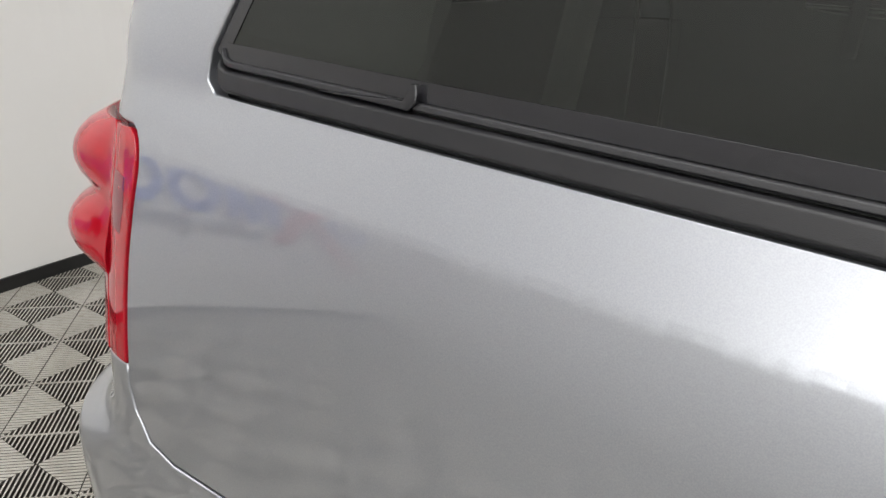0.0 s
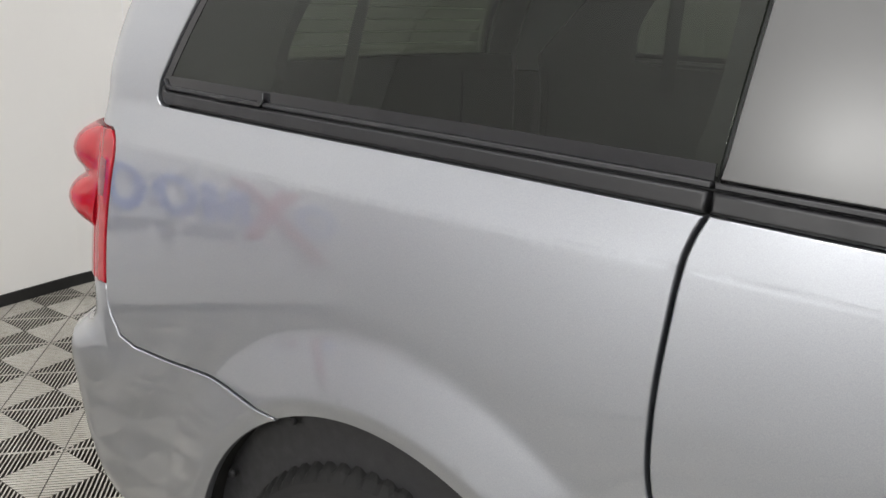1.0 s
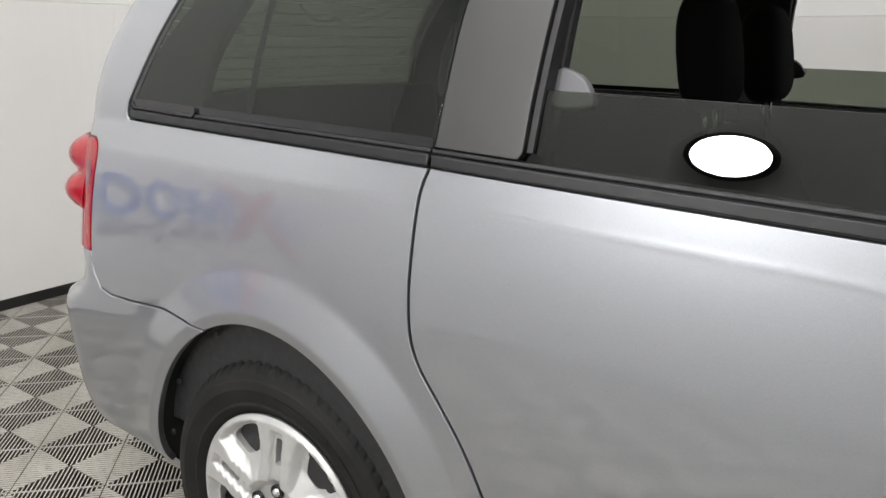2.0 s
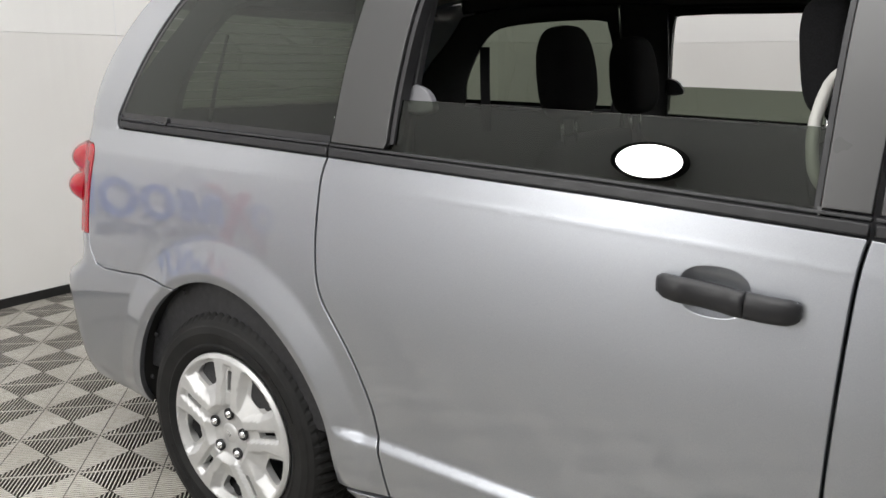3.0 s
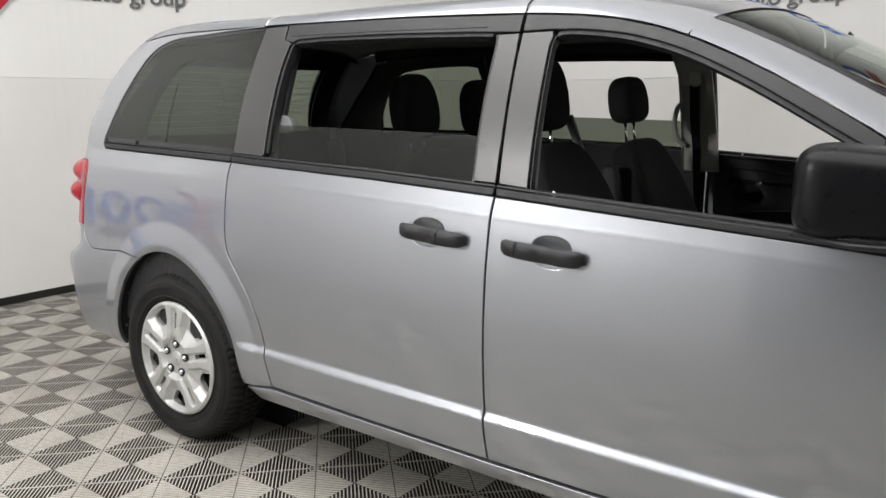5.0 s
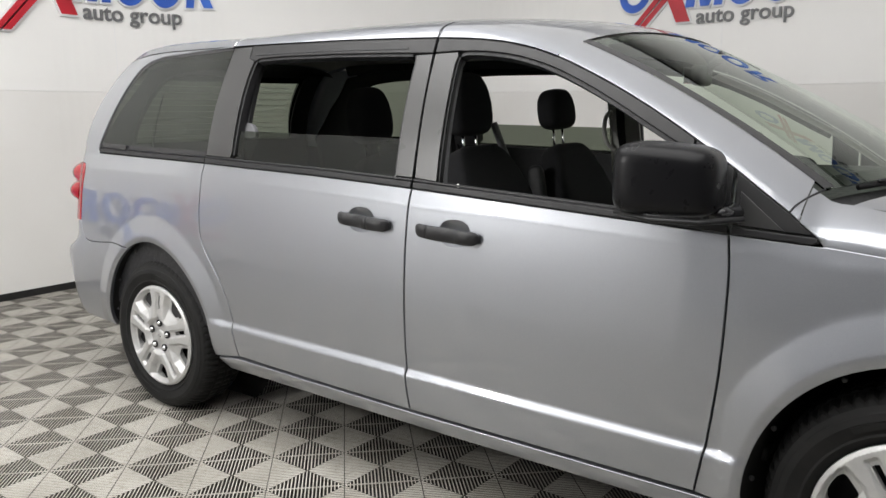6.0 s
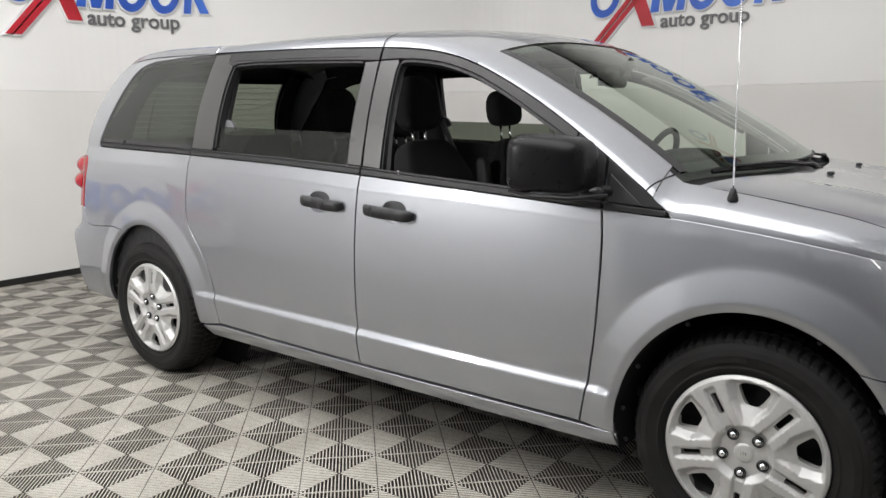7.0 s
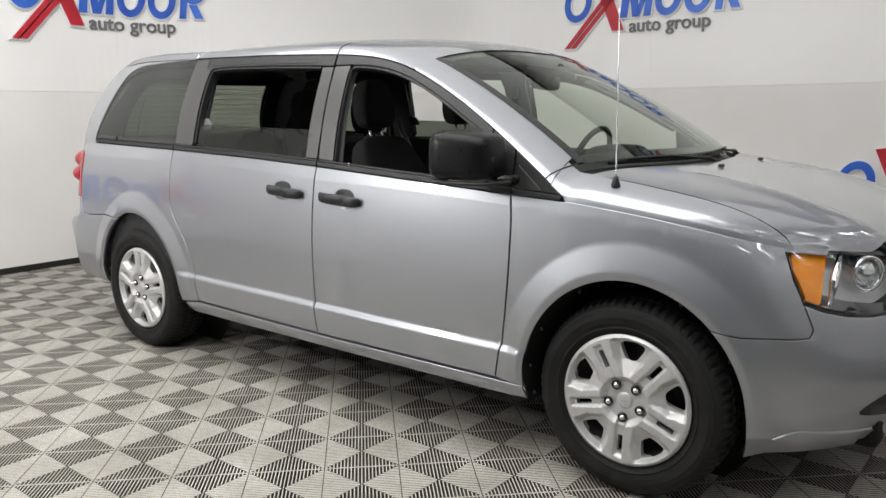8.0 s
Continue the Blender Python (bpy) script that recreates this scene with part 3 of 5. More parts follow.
ROOF_TOP = [(-0.55, 1.625), (-0.42, 1.68), (-0.3, 1.712), (0.0, 1.73), (0.4, 1.742), (1.0, 1.748), (1.6, 1.736), (1.9, 1.708), (2.1, 1.655), (2.4, 1.51), (2.7, 1.345), (2.97, 1.175), (3.1, 1.09)]


def between(line, a, b):
    """The stretch of a line (in x order) from a to b, with ends put in."""
    f = lambda x: float(np.interp(x, [p[0] for p in line], [p[1] for p in line]))
    lo, hi = min(a, b), max(a, b)
    mid = [p for p in line if lo + 1e-6 < p[0] < hi - 1e-6]
    out = [(lo, f(lo))] + mid + [(hi, f(hi))]
    return out if a < b else out[::-1]


def arch(i, a, b, grow=0.0):
    x, z, r = WHEELS[i]
    n = max(2, int(abs(b - a) / 3))
    return [(x + (r + grow) * math.cos(radians(a + (b - a) * k / n)), z + TALL[i] * (r + grow) * math.sin(radians(a + (b - a) * k / n))) for k in range(n + 1)]


LAMP_EDGE = curve_through([(-0.700, 0.850), (-0.698, 0.90), (-0.690, 0.98), (-0.676, 1.06), (-0.669, 1.095), (-0.670, 1.118), (-0.679, 1.134), (-0.690, 1.141)], 0.012)
U_CORNER = 0.80        # where the tailgate ends and the rear quarter begins


def roof_at(x, w):
    """The roof, pillars and windscreen as one surface; w runs from 0 at the right edge to 1 at the left."""
    ze, zt = smooth(x, ROOF_EDGE), smooth(x, ROOF_TOP)
    ye = -skin(min(x, 2.82), ze)
    s = 2 * w - 1
    y = ye * s
    q = 1 - ramp(x, 1.5, 2.1)      # the roof turns more tightly into its edge than the windscreen
    zt += (0.038 * (1 - ramp(x, -0.3, 0.6)) - 0.020) * q
    z = ze + (zt - ze) * ((1 - q) * (1 - abs(s) ** 2.4) ** 0.8 + q * (1 - abs(s) ** 4) ** 0.5)
    return Vector((x, y, z))


def roof_y(x, y):
    ze = smooth(x, ROOF_EDGE)
    ye = -skin(min(x, 2.82), ze)
    return roof_at(x, 0.5 + 0.5 * max(-1, min(1, y / ye)))


HOOD_MID = [(2.7, 1.185), (2.97, 1.150), (3.12, 1.125), (3.4, 1.075), (3.6, 1.02), (3.75, 0.965), (3.9, 0.90)]


def hood_y(x, y):
    zs = smooth(x, BELT_Z) + 0.004
    ye = -skin(x, zs)
    s = max(-1, min(1, y / max(ye, 0.05)))
    zh = smooth(x, HOOD_MID)
    z = zs + (zh - zs) * (1 - abs(s) ** 5) ** 0.5
    ridge = math.exp(-((abs(y) - 0.52) / 0.05) ** 2) * 0.012 * ramp(x, 3.0, 3.3)
    return Vector((x, ye * s, z + ridge))


def build_side(sy):
    ns = 1 if sy < 0 else -1
    shoulder = [(u_of(xs, 1.1), smooth(xs, BELT_Z) - smooth(xs, SHOULDER) + d) for xs in [-0.62 + 0.018 * k for k in range(182)] for d in (-0.013, -0.009, -0.0055, -0.003, 0.0, 0.003, 0.0055, 0.009, 0.013)]
    rings = [(u_of(wx + r * math.cos(a), wz + tall * r * math.sin(a)), wz + tall * r * math.sin(a)) for (wx, wz, wr), tall in zip(WHEELS, TALL) for r in [wr + 0.011 * n for n in range(1, 15)] for a in [radians(2 * n) for n in range(-4, 95)]]
    crease = shoulder + rings + [(u_of(0.36 + 0.018 * k, 0.5), 0.5 - 0.0145 * (0.36 + 0.018 * k - 1.5) - d) for k in range(134) for d in (-0.006, 0.002, 0.009, 0.016, 0.023, 0.031)]
    b = body(sy)
    paint = dict(mat=PAINT, parent=van, gap=0.0022, normal_sign=ns)
    # rear quarter with the rear pillar
    lamp_edge = LAMP_EDGE
    bump_seam = [(-0.193, 0.753), (-0.26, 0.760), (-0.32, 0.763), (-0.369, 0.763), (-0.50, 0.752), (-0.61, 0.747), (-0.660, 0.757), (-0.688, 0.79), (-0.699, 0.82), (-0.700, 0.850)]
    outline = to_uz(arch(0, 117, -3)) + to_uz([(0.46, 0.343), (0.604, 0.365)] + SLIDE_SEAM[1:]) + to_uz(between(BELT, 0.40, -0.55)) + to_uz([(-0.562, 1.206)] + GLASS_REAR + GLASS_TOP[1:])
    outline += to_uz(between(ROOF_EDGE, 0.466, -0.3)) + [(U_CORNER, 1.64), (U_CORNER, 1.4), (U_CORNER, 1.141)] + to_uz(lamp_edge[::-1]) + to_uz(bump_seam[::-1][1:-1])
    sheet("quarter_panel", outline, b, step=0.022, rows=crease, **paint)
    # sliding door and front door
    cup = [(u_of(cx, cz) + 0.062 * s * round_off(math.cos(radians(a))), cz + 0.044 * s * round_off(math.sin(radians(a)))) for cx, cz in CUPS for s in (0.1, 0.25, 0.4, 0.52, 0.64, 0.74, 0.82, 0.88, 0.93, 0.97, 1.0, 1.03, 1.08, 1.16, 1.28) for a in range(0, 360, 5 if s > 0.3 else 20)]
    fine = [(u_of(*CUPS[0]), CUPS[0][1], 0.05, 0.09), (u_of(CUPS[0][0] - 0.045, 1.0), CUPS[0][1], 0.05, 0.09), (u_of(CUPS[0][0] + 0.045, 1.0), CUPS[0][1], 0.05, 0.09)]
    outline = to_uz(SLIDE_SEAM[::-1]) + to_uz([(1.0, 0.358)]) + to_uz(B_SEAM) + to_uz(between(BELT, 1.552, 0.405)[1:-1])
    door = sheet("sliding_door", outline, b, step=0.024, rows=crease + cup, fine=fine, **paint)
    fine = [(u_of(CUPS[1][0] + d, 1.0), CUPS[1][1], 0.05, 0.09) for d in (-0.045, 0.0, 0.045)]
    outline = to_uz(B_SEAM[::-1]) + to_uz([(2.0, 0.348)]) + to_uz(F_SEAM) + to_uz(between(BELT, 2.602, 1.552)[1:-1])
    fdoor = sheet("front_door", outline, b, step=0.024, rows=crease + cup, fine=fine, **paint)
    # front wing
    zs = lambda x: smooth(x, BELT_Z) + 0.004
    outline = to_uz(F_SEAM[::-1]) + to_uz([(2.62, 0.335), (2.675, 0.325)]) + to_uz(arch(1, 186, 44)) + to_uz([(3.45, 0.642), (3.6, 0.642), (3.632, 0.648), (3.638, 0.675), (3.607, 0.751), (3.57, 0.83), (3.537, 0.915), (3.534, zs(3.534))])
    outline += to_uz([(x, zs(x)) for x in (3.45, 3.3, 3.15, 3.0, 2.9, 2.83)]) + to_uz([(2.82, 1.045), (2.7, 1.052)])
    wing = sheet("front_fender", outline, b, step=0.022, rows=crease, **paint)
    # bumpers
    outline = to_uz(bump_seam[::-1]) + to_uz(arch(0, 117, 184)) + to_uz([(-0.45, 0.33), (-0.7, 0.335)]) + [(U_CORNER - 0.1, 0.33), (0.0, 0.33), (0.0, 0.80), (U_CORNER - 0.1, 0.805), (U_CORNER, 0.84)]
    sheet("rear_bumper", outline, b, step=0.024, rows=rings, **dict(paint, gap=0.0008))
    lamp_low = [(3.607, 0.751), (3.66, 0.728), (3.72, 0.712), (3.78, 0.706), (3.84, 0.715), (3.88, 0.74)]
    outline = to_uz(arch(1, 44, -22)) + to_uz([(3.51, 0.225), (3.6, 0.232), (3.75, 0.245)]) + [(U_NOSE, 0.25), (U_NOSE, 0.62)] + [(u_of(3.88, 0.74) + 0.12, 0.72)] + to_uz(lamp_low[::-1]) + to_uz([(3.638, 0.675), (3.632, 0.648), (3.6, 0.642), (3.45, 0.642)])
    sheet("front_bumper", outline, b, step=0.024, rows=rings, **dict(paint, gap=0.0008))
    # sill
    outline = to_uz([(0.455, 0.338), (0.60, 0.36), (1.0, 0.352), (1.55, 0.344), (2.0, 0.342), (2.55, 0.339), (2.672, 0.336), (2.68, 0.275), (2.0, 0.276), (1.2, 0.28), (0.5, 0.285)])
    sheet("sill", outline, body(sy, -0.004), step=0.03, depth=0.05, **paint)
    return door, fdoor, wing


def pillar_y(x):
    """Inner edge of the windscreen pillars."""
    return 0.705 + 0.105 * (x - 1.93) / 0.85


def build_top():
    # roof panel
    def at(i, j):
        x = -0.42 + (2.03 + 0.09 * (1 - (2 * j - 1) ** 2) + 0.42) * i
        return roof_at(x, j)
    grid_sheet("roof", 60, 60, at, PAINT, van, flip=False)
    for sy in (-1, 1):
        def pillar(i, j):
            x = 2.035 + 0.73 * i
            ze = smooth(x, ROOF_EDGE)
            ye = -skin(min(x, 2.82), ze)
            y = ye + (pillar_y(x) - ye) * j
            return roof_at(x, 0.5 + 0.5 * sy * y / ye)
        grid_sheet("windscreen_pillar", 48, 12, pillar, PAINT, van, flip=sy > 0)
    def glass(i, j):
        s = 2 * j - 1
        x0, x1 = 2.06 + 0.07 * (1 - s * s), 2.79 + 0.17 * (1 - s * s)
        x = x0 + (x1 - x0) * i
        y = s * (pillar_y(x) - 0.003)
        return roof_y(x, y) - Vector((0, 0, 0.004))
    grid_sheet("windscreen", 30, 40, glass, SHIELD, van, "green tinted windscreen")
    for lo, hi, side in ((0.0, 0.024, -1), (0.0, 0.024, 1)):
        def border(i, j):
            s = side * (1 - (lo + (hi - lo) * j) * 2)
            x0, x1 = 2.06 + 0.07 * (1 - s * s), 2.79 + 0.17 * (1 - s * s)
            x = x0 + (x1 - x0) * i
            return roof_y(x, s * (pillar_y(x) + 0.001)) + Vector((0, 0, 0.0015))
        grid_sheet("glass_border", 30, 3, border, GLOSS_BLACK, van, "black printed windscreen border")
    for lo, hi in ((0.0, 0.05), (0.95, 1.0)):
        def band(i, j):
            s = 2 * j - 1
            x0, x1 = 2.06 + 0.07 * (1 - s * s), 2.79 + 0.17 * (1 - s * s)
            x = x0 + (x1 - x0) * (lo + (hi - lo) * i)
            return roof_y(x, s * (pillar_y(x) - 0.003)) - Vector((0, 0, 0.0075))
        grid_sheet("glass_border", 3, 40, band, GLOSS_BLACK, van, "black printed windscreen border")
    def cowl(i, j):
        s = 2 * j - 1
        x0 = 2.78 + 0.17 * (1 - s * s)
        x = x0 + 0.13 * i
        return hood_y(x, s * 0.815) - Vector((0, 0, 0.012 + 0.02 * math.sin(math.pi * i)))
    grid_sheet("cowl_panel", 10, 40, cowl, PLASTIC, van, "black plastic cowl below the windscreen")
    def edge_y(x):
        return smooth(x, [(2.75, 0.835), (2.97, 0.83), (3.3, 0.82), (3.55, 0.80), (3.72, 0.74), (3.86, 0.62)])
    def bonnet(i, j):
        s = 2 * j - 1
        x0 = 2.86 + 0.17 * (1 - s * s)
        x1 = 3.66 + 0.20 * (1 - abs(s) ** 2.5)
        x = x0 + (x1 - x0) * i
        return hood_y(x, s * (edge_y(x) - 0.003))
    grid_sheet("bonnet", 50, 60, bonnet, PAINT, van)
    for sy in (-1, 1):
        def wing(i, j):
            x = 2.768 + 0.872 * i
            zs = smooth(x, BELT_Z) + 0.004
            ye = -skin(x, zs)
            p = hood_y(x, sy * (ye - 0.001 + (edge_y(x) - ye) * max(0.0, j - 0.02) ** 1.5))
            t = ramp(x, 2.76, 2.95)
            if t < 1:
                p.z = p.z * t + roof_y(min(x, 2.82), p.y).z * (1 - t)
            if j == 0:
                q = ramp(x, 2.805, 2.84)
                z = (zs - 0.014) * q + max(zs - 0.003, smooth(x, ROOF_EDGE) - 0.003) * (1 - q)
                return Vector((x, -sy * (skin(x, z) + 0.004), z))
            return p
        grid_sheet("fender_top", 40, 14, wing, PAINT, van, flip=sy > 0)


def lift(line, d):
    return [(x, z + d) for x, z in line]


WIN_SLIDE = curve_through([(0.584, 1.20), (0.592, 1.315), (0.606, 1.474), (0.622, 1.565), (0.634, 1.588), (0.66, 1.598)], 0.02) + [(0.785, 1.600), (1.101, 1.593), (1.40, 1.581)] + curve_through([(1.461, 1.577), (1.479, 1.568), (1.485, 1.54), (1.480, 1.40), (1.475, 1.15)], 0.02)
WIN_FRONT = [(1.654, 1.14), (1.655, 1.41)] + curve_through([(1.656, 1.52), (1.662, 1.555), (1.690, 1.571), (1.786, 1.564), (1.895, 1.545), (2.021, 1.506), (2.142, 1.452), (2.245, 1.398), (2.35, 1.338), (2.43, 1.292), (2.487, 1.262)], 0.03) + [(2.487, 1.09)]
QUARTER_FRONT = [(0.409, 1.20), (0.431, 1.408), (0.447, 1.502), (0.466, 1.653)]


def build_greenhouse(sy, door, fdoor, wing):
    """Window glass, black pillar trims and belt mouldings of one side."""
    ns = 1 if sy < 0 else -1
    common = dict(normal_sign=ns, step=0.035)
    flush = body(sy, 0.001)
    # mouldings along the belt
    for a, b, owner in ((-0.545, 0.403, van), (0.407, 1.550, door), (1.556, 2.600, fdoor)):
        line = between(BELT, a, b)
        if a < 0:
            line = [(a + 0.001, line[0][1] + 0.012), (a + 0.005, line[0][1] + 0.004), (a + 0.013, line[0][1] + 0.0005)] + line[1:]
        sheet("belt_moulding", to_uz(line + lift(line, 0.023)[::-1]), body(sy, -0.005), PLASTIC, owner, "black plastic belt moulding", gap=0.0008, roll=0.004, depth=0.02, **common)
        sheet("window_seal", to_uz(lift(line, 0.024) + lift(line, 0.031)[::-1]), body(sy, 0.000), RUBBER, owner, "black rubber window seal", roll=0.002, depth=0.02, **common)
    line = between(BELT, 2.606, 2.80)
    sheet("belt_moulding", to_uz(line + [(2.815, 1.052), (2.808, 1.066)] + lift(line, 0.020)[::-1]), body(sy, -0.005), PLASTIC, wing, "black plastic belt moulding", gap=0.0008, roll=0.003, depth=0.02, **common)
    # rear quarter glass
    low = lift(between(BELT, -0.545, 0.404), 0.031)
    pane = to_uz(low + QUARTER_FRONT + GLASS_TOP[::-1][1:] + GLASS_REAR[::-1])
    glass = sheet("quarter_glass", pane, body(sy, 0.006), TINTED, van, "dark tinted fixed quarter glass", gap=0.003, depth=0.004, roll=0.001, normal_sign=ns, step=0.05)
    glass.visible_shadow = False
    band = lift(between(BELT, -0.54, 0.404), 0.031)
    sheet("glass_border", to_uz(band + lift(band, 0.017)[::-1]), body(sy, 0.0045), GLOSS_BLACK, glass, "black printed glass border", roll=0.0005, depth=0.001, **common)
    sheet("seal_plug", to_uz([(-0.40, 1.2175), (-0.29, 1.2135), (-0.281, 1.222), (-0.283, 1.236), (-0.289, 1.236), (-0.297, 1.222)]), body(sy, -0.004), GLOSS_BLACK, glass, "black rubber end plug", roll=0.002, depth=0.008, **common)
    ring = to_uz(GLASS_REAR + GLASS_TOP[1:])
    ring2 = to_uz([(x + 0.014, z - 0.010) for x, z in GLASS_REAR] + [(x, z - 0.013) for x, z in GLASS_TOP[1:]])
    sheet("glass_border", ring + ring2[::-1], body(sy, 0.005), GLOSS_BLACK, glass, "black printed glass border", roll=0.0005, depth=0.001, **common)
    # sliding door: pillar trim, top rail, rear half of the middle pillar, glass
    left = [p for p in WIN_SLIDE if p[0] < 0.64]
    outline = to_uz(lift(between(BELT, 0.413, 0.576), 0.031) + left[1:] + [(0.592, 1.605), (0.592, smooth(0.592, ROOF_EDGE) - 0.004), (0.472, 1.652)] + QUARTER_FRONT[::-1][1:])
    sheet("pillar_trim", outline, flush, TRIM, door, "satin black pillar trim", gap=0.0015, **common)
    top = [p for p in WIN_SLIDE if p[1] > 1.575 and p[0] > 0.64]
    outline = to_uz([(0.595, 1.60)] + [(0.637, 1.588)] + top + [(1.553, 1.572)] + [(x, z - 0.003) for x, z in between(ROOF_EDGE, 1.553, 0.595)])
    sheet("window_rail", outline, flush, FRAME_BLACK, door, "satin black window rail", gap=0.0008, **common)
    rail = [(0.625, 1.612), (1.0, 1.606), (1.44, 1.592), (1.44, 1.598), (1.0, 1.612), (0.625, 1.618)]
    sheet("rail_groove", to_uz(rail), body(sy, -0.001), RUBBER, door, "black rubber rail groove", roll=0.001, depth=0.004, **common)
    right = [p for p in WIN_SLIDE if p[0] > 1.46 and p[1] < 1.57]
    outline = to_uz(right[::-1][:-1] + [(1.476, 1.571), (1.553, 1.571)] + [(1.5555, 1.5), (1.556, 1.28), (1.5515, 1.158), (1.476, 1.161)])
    sheet("pillar_trim", outline, flush, TRIM, door, "satin black pillar trim", gap=0.001, **common)
    pane = to_uz(lift(between(BELT, 0.575, 1.478), 0.026) + [(1.490, 1.286), (1.30, 1.292), (1.0, 1.300), (0.72, 1.3075), (0.589, 1.3095)])
    g = sheet("lowered_glass", pane, body(sy, 0.017), TINTED, door, "dark tinted sliding door glass lowered halfway", depth=0.005, roll=0.0015, normal_sign=ns, step=0.05)
    g.visible_shadow = False
    run = [(x + 0.012, z) for x, z in left[1:]]
    sheet("window_channel", to_uz(left[1:] + run[::-1]), body(sy, 0.010), RUBBER, door, "black rubber window channel", roll=0.001, depth=0.03, **common)
    run = [(x, z - 0.012) for x, z in top]
    sheet("window_channel", to_uz(top + run[::-1]), body(sy, 0.010), RUBBER, door, "black rubber window channel", roll=0.001, depth=0.03, **common)
    run = [(x - 0.010, z) for x, z in right]
    sheet("window_channel", to_uz(right + run[::-1]), body(sy, 0.010), RUBBER, door, "black rubber window channel", roll=0.001, depth=0.03, **common)
    # front door: front half of the middle pillar, curved window frame, sail panel
    back = 0.0 if sy < 0 else 0.065
    left = [(x - back, z) for x, z in WIN_FRONT[:2] + [p for p in WIN_FRONT[2:] if p[0] < 1.668 and p[1] < 1.56]]
    outline = to_uz([(1.559, 1.157), (1.654 - back, 1.148)] + left[1:] + [(1.657 - back, 1.572), (1.561, 1.572), (1.5595, 1.5), (1.560, 1.28)])
    sheet("pillar_trim", outline, flush, TRIM, fdoor, "satin black pillar trim", gap=0.0015, **common)
    curve = [p for p in WIN_FRONT[2:-1] if p[1] <= 1.575 and (p[0] > 1.668 or p[1] > 1.56)]
    outline = to_uz([(1.561, 1.574), (1.66, 1.574)] + [p for p in curve if p[0] > 1.675] + [(2.487, 1.295)] + [(x, z - 0.003) for x, z in between(ROOF_EDGE, 2.487, 1.561)])
    sheet("window_frame", outline, flush, FRAME_BLACK, fdoor, "satin black curved window frame", gap=0.0008, **common)
    run = [(x - 0.004, z - 0.013) for x, z in curve]
    sheet("window_channel", to_uz(curve + run[::-1]), body(sy, 0.010), RUBBER, fdoor, "black rubber window channel", roll=0.001, depth=0.03, **common)
    run = [(x + 0.005, z) for x, z in left]
    sheet("window_channel", to_uz(left + run[::-1]), body(sy, 0.010), RUBBER, fdoor, "black rubber window channel", roll=0.001, depth=0.02, **common)
    line = between(ROOF_EDGE, 2.49, 2.599)
    outline = to_uz(lift(between(BELT, 2.49, 2.599), 0.031) + lift(line, -0.003)[::-1])
    sheet("sail_panel", outline, flush, FRAME_BLACK, fdoor, "satin black corner panel carrying the mirror", gap=0.001, **common)
    line = between(ROOF_EDGE, 2.606, 2.79)
    outline = to_uz(lift(between(BELT, 2.606, 2.79), 0.021) + [(2.803, 1.068)] + lift(line, -0.003)[::-1])
    sheet("sail_panel", outline, flush, FRAME_BLACK, wing, "satin black triangular corner panel", gap=0.001, **common)
    sheet("corner_pane", to_uz([(2.622, 1.083), (2.735, 1.074), (2.622, 1.168)]), body(sy, -0.002), TRIM, wing, "raised black triangle", roll=0.002, depth=0.004, **common)


def handle(sy, x0, x1, z0, z1, split, owner):
    """A pull handle: bar over the recess, end cap with a joint."""
    def at(s, t):
        x = x0 + (x1 - x0) * s
        z = z0 + (z1 - z0) * s
        return x, z
    def solid(s0, s1, name, label, height=0.043):
        bm = bmesh.new()
        rings = []
        n = 18
        for i in range(n + 1):
            s = s0 + (s1 - s0) * i / n
            x, z = at(s, 0)
            e = min(s, 1 - s) * 2
            r = (0.55 + 0.45 * min(1, e / 0.14) ** 0.5)
            lift_y = 0.030 * (1 - (2 * s - 1) ** 6 * 0.55)
            y = -abs(skin(x, z - 0.03)) - lift_y + 0.006
            z += 0.004
            ring = []
            for k in range(14):
                a = 2 * math.pi * k / 14
                ca, sa = math.cos(a), math.sin(a)
                ring.append(bm.verts.new((x, -sy * (y - 0.014 * math.copysign(abs(ca) ** 0.85, ca) * r), z + height / 2 * math.copysign(abs(sa) ** 0.75, sa) * r - 0.004 * (1 - (2 * s - 1) ** 2) * max(0.0, -sa))))
            rings.append(ring)
        for a, b in zip(rings, rings[1:]):
            for k in range(14):
                bm.faces.new((a[k], a[(k + 1) % 14], b[(k + 1) % 14], b[k]))
        bm.faces.new(rings[0][::-1])
        bm.faces.new(rings[-1])
        return part(name, bm, PLASTIC, owner, label, smooth=True)
    if split > 0.5:
        solid(0.0, split - 0.004, "door_handle", "black plastic pull handle")
        solid(split + 0.004, 1.0, "handle_cap", "black plastic end cap")
    else:
        solid(split + 0.004, 1.0, "door_handle", "black plastic pull handle")
        solid(0.0, split - 0.004, "handle_cap", "black plastic end cap")
    for s in (0.06, 0.94):
        x, z = at(s, 0)
        y = -abs(skin(x, z))
        part("handle_mount", box_bm(x - 0.014, x + 0.014, -sy * y - 0.02, -sy * y + 0.02, z - 0.012, z + 0.012, 0.004), PLASTIC, owner)


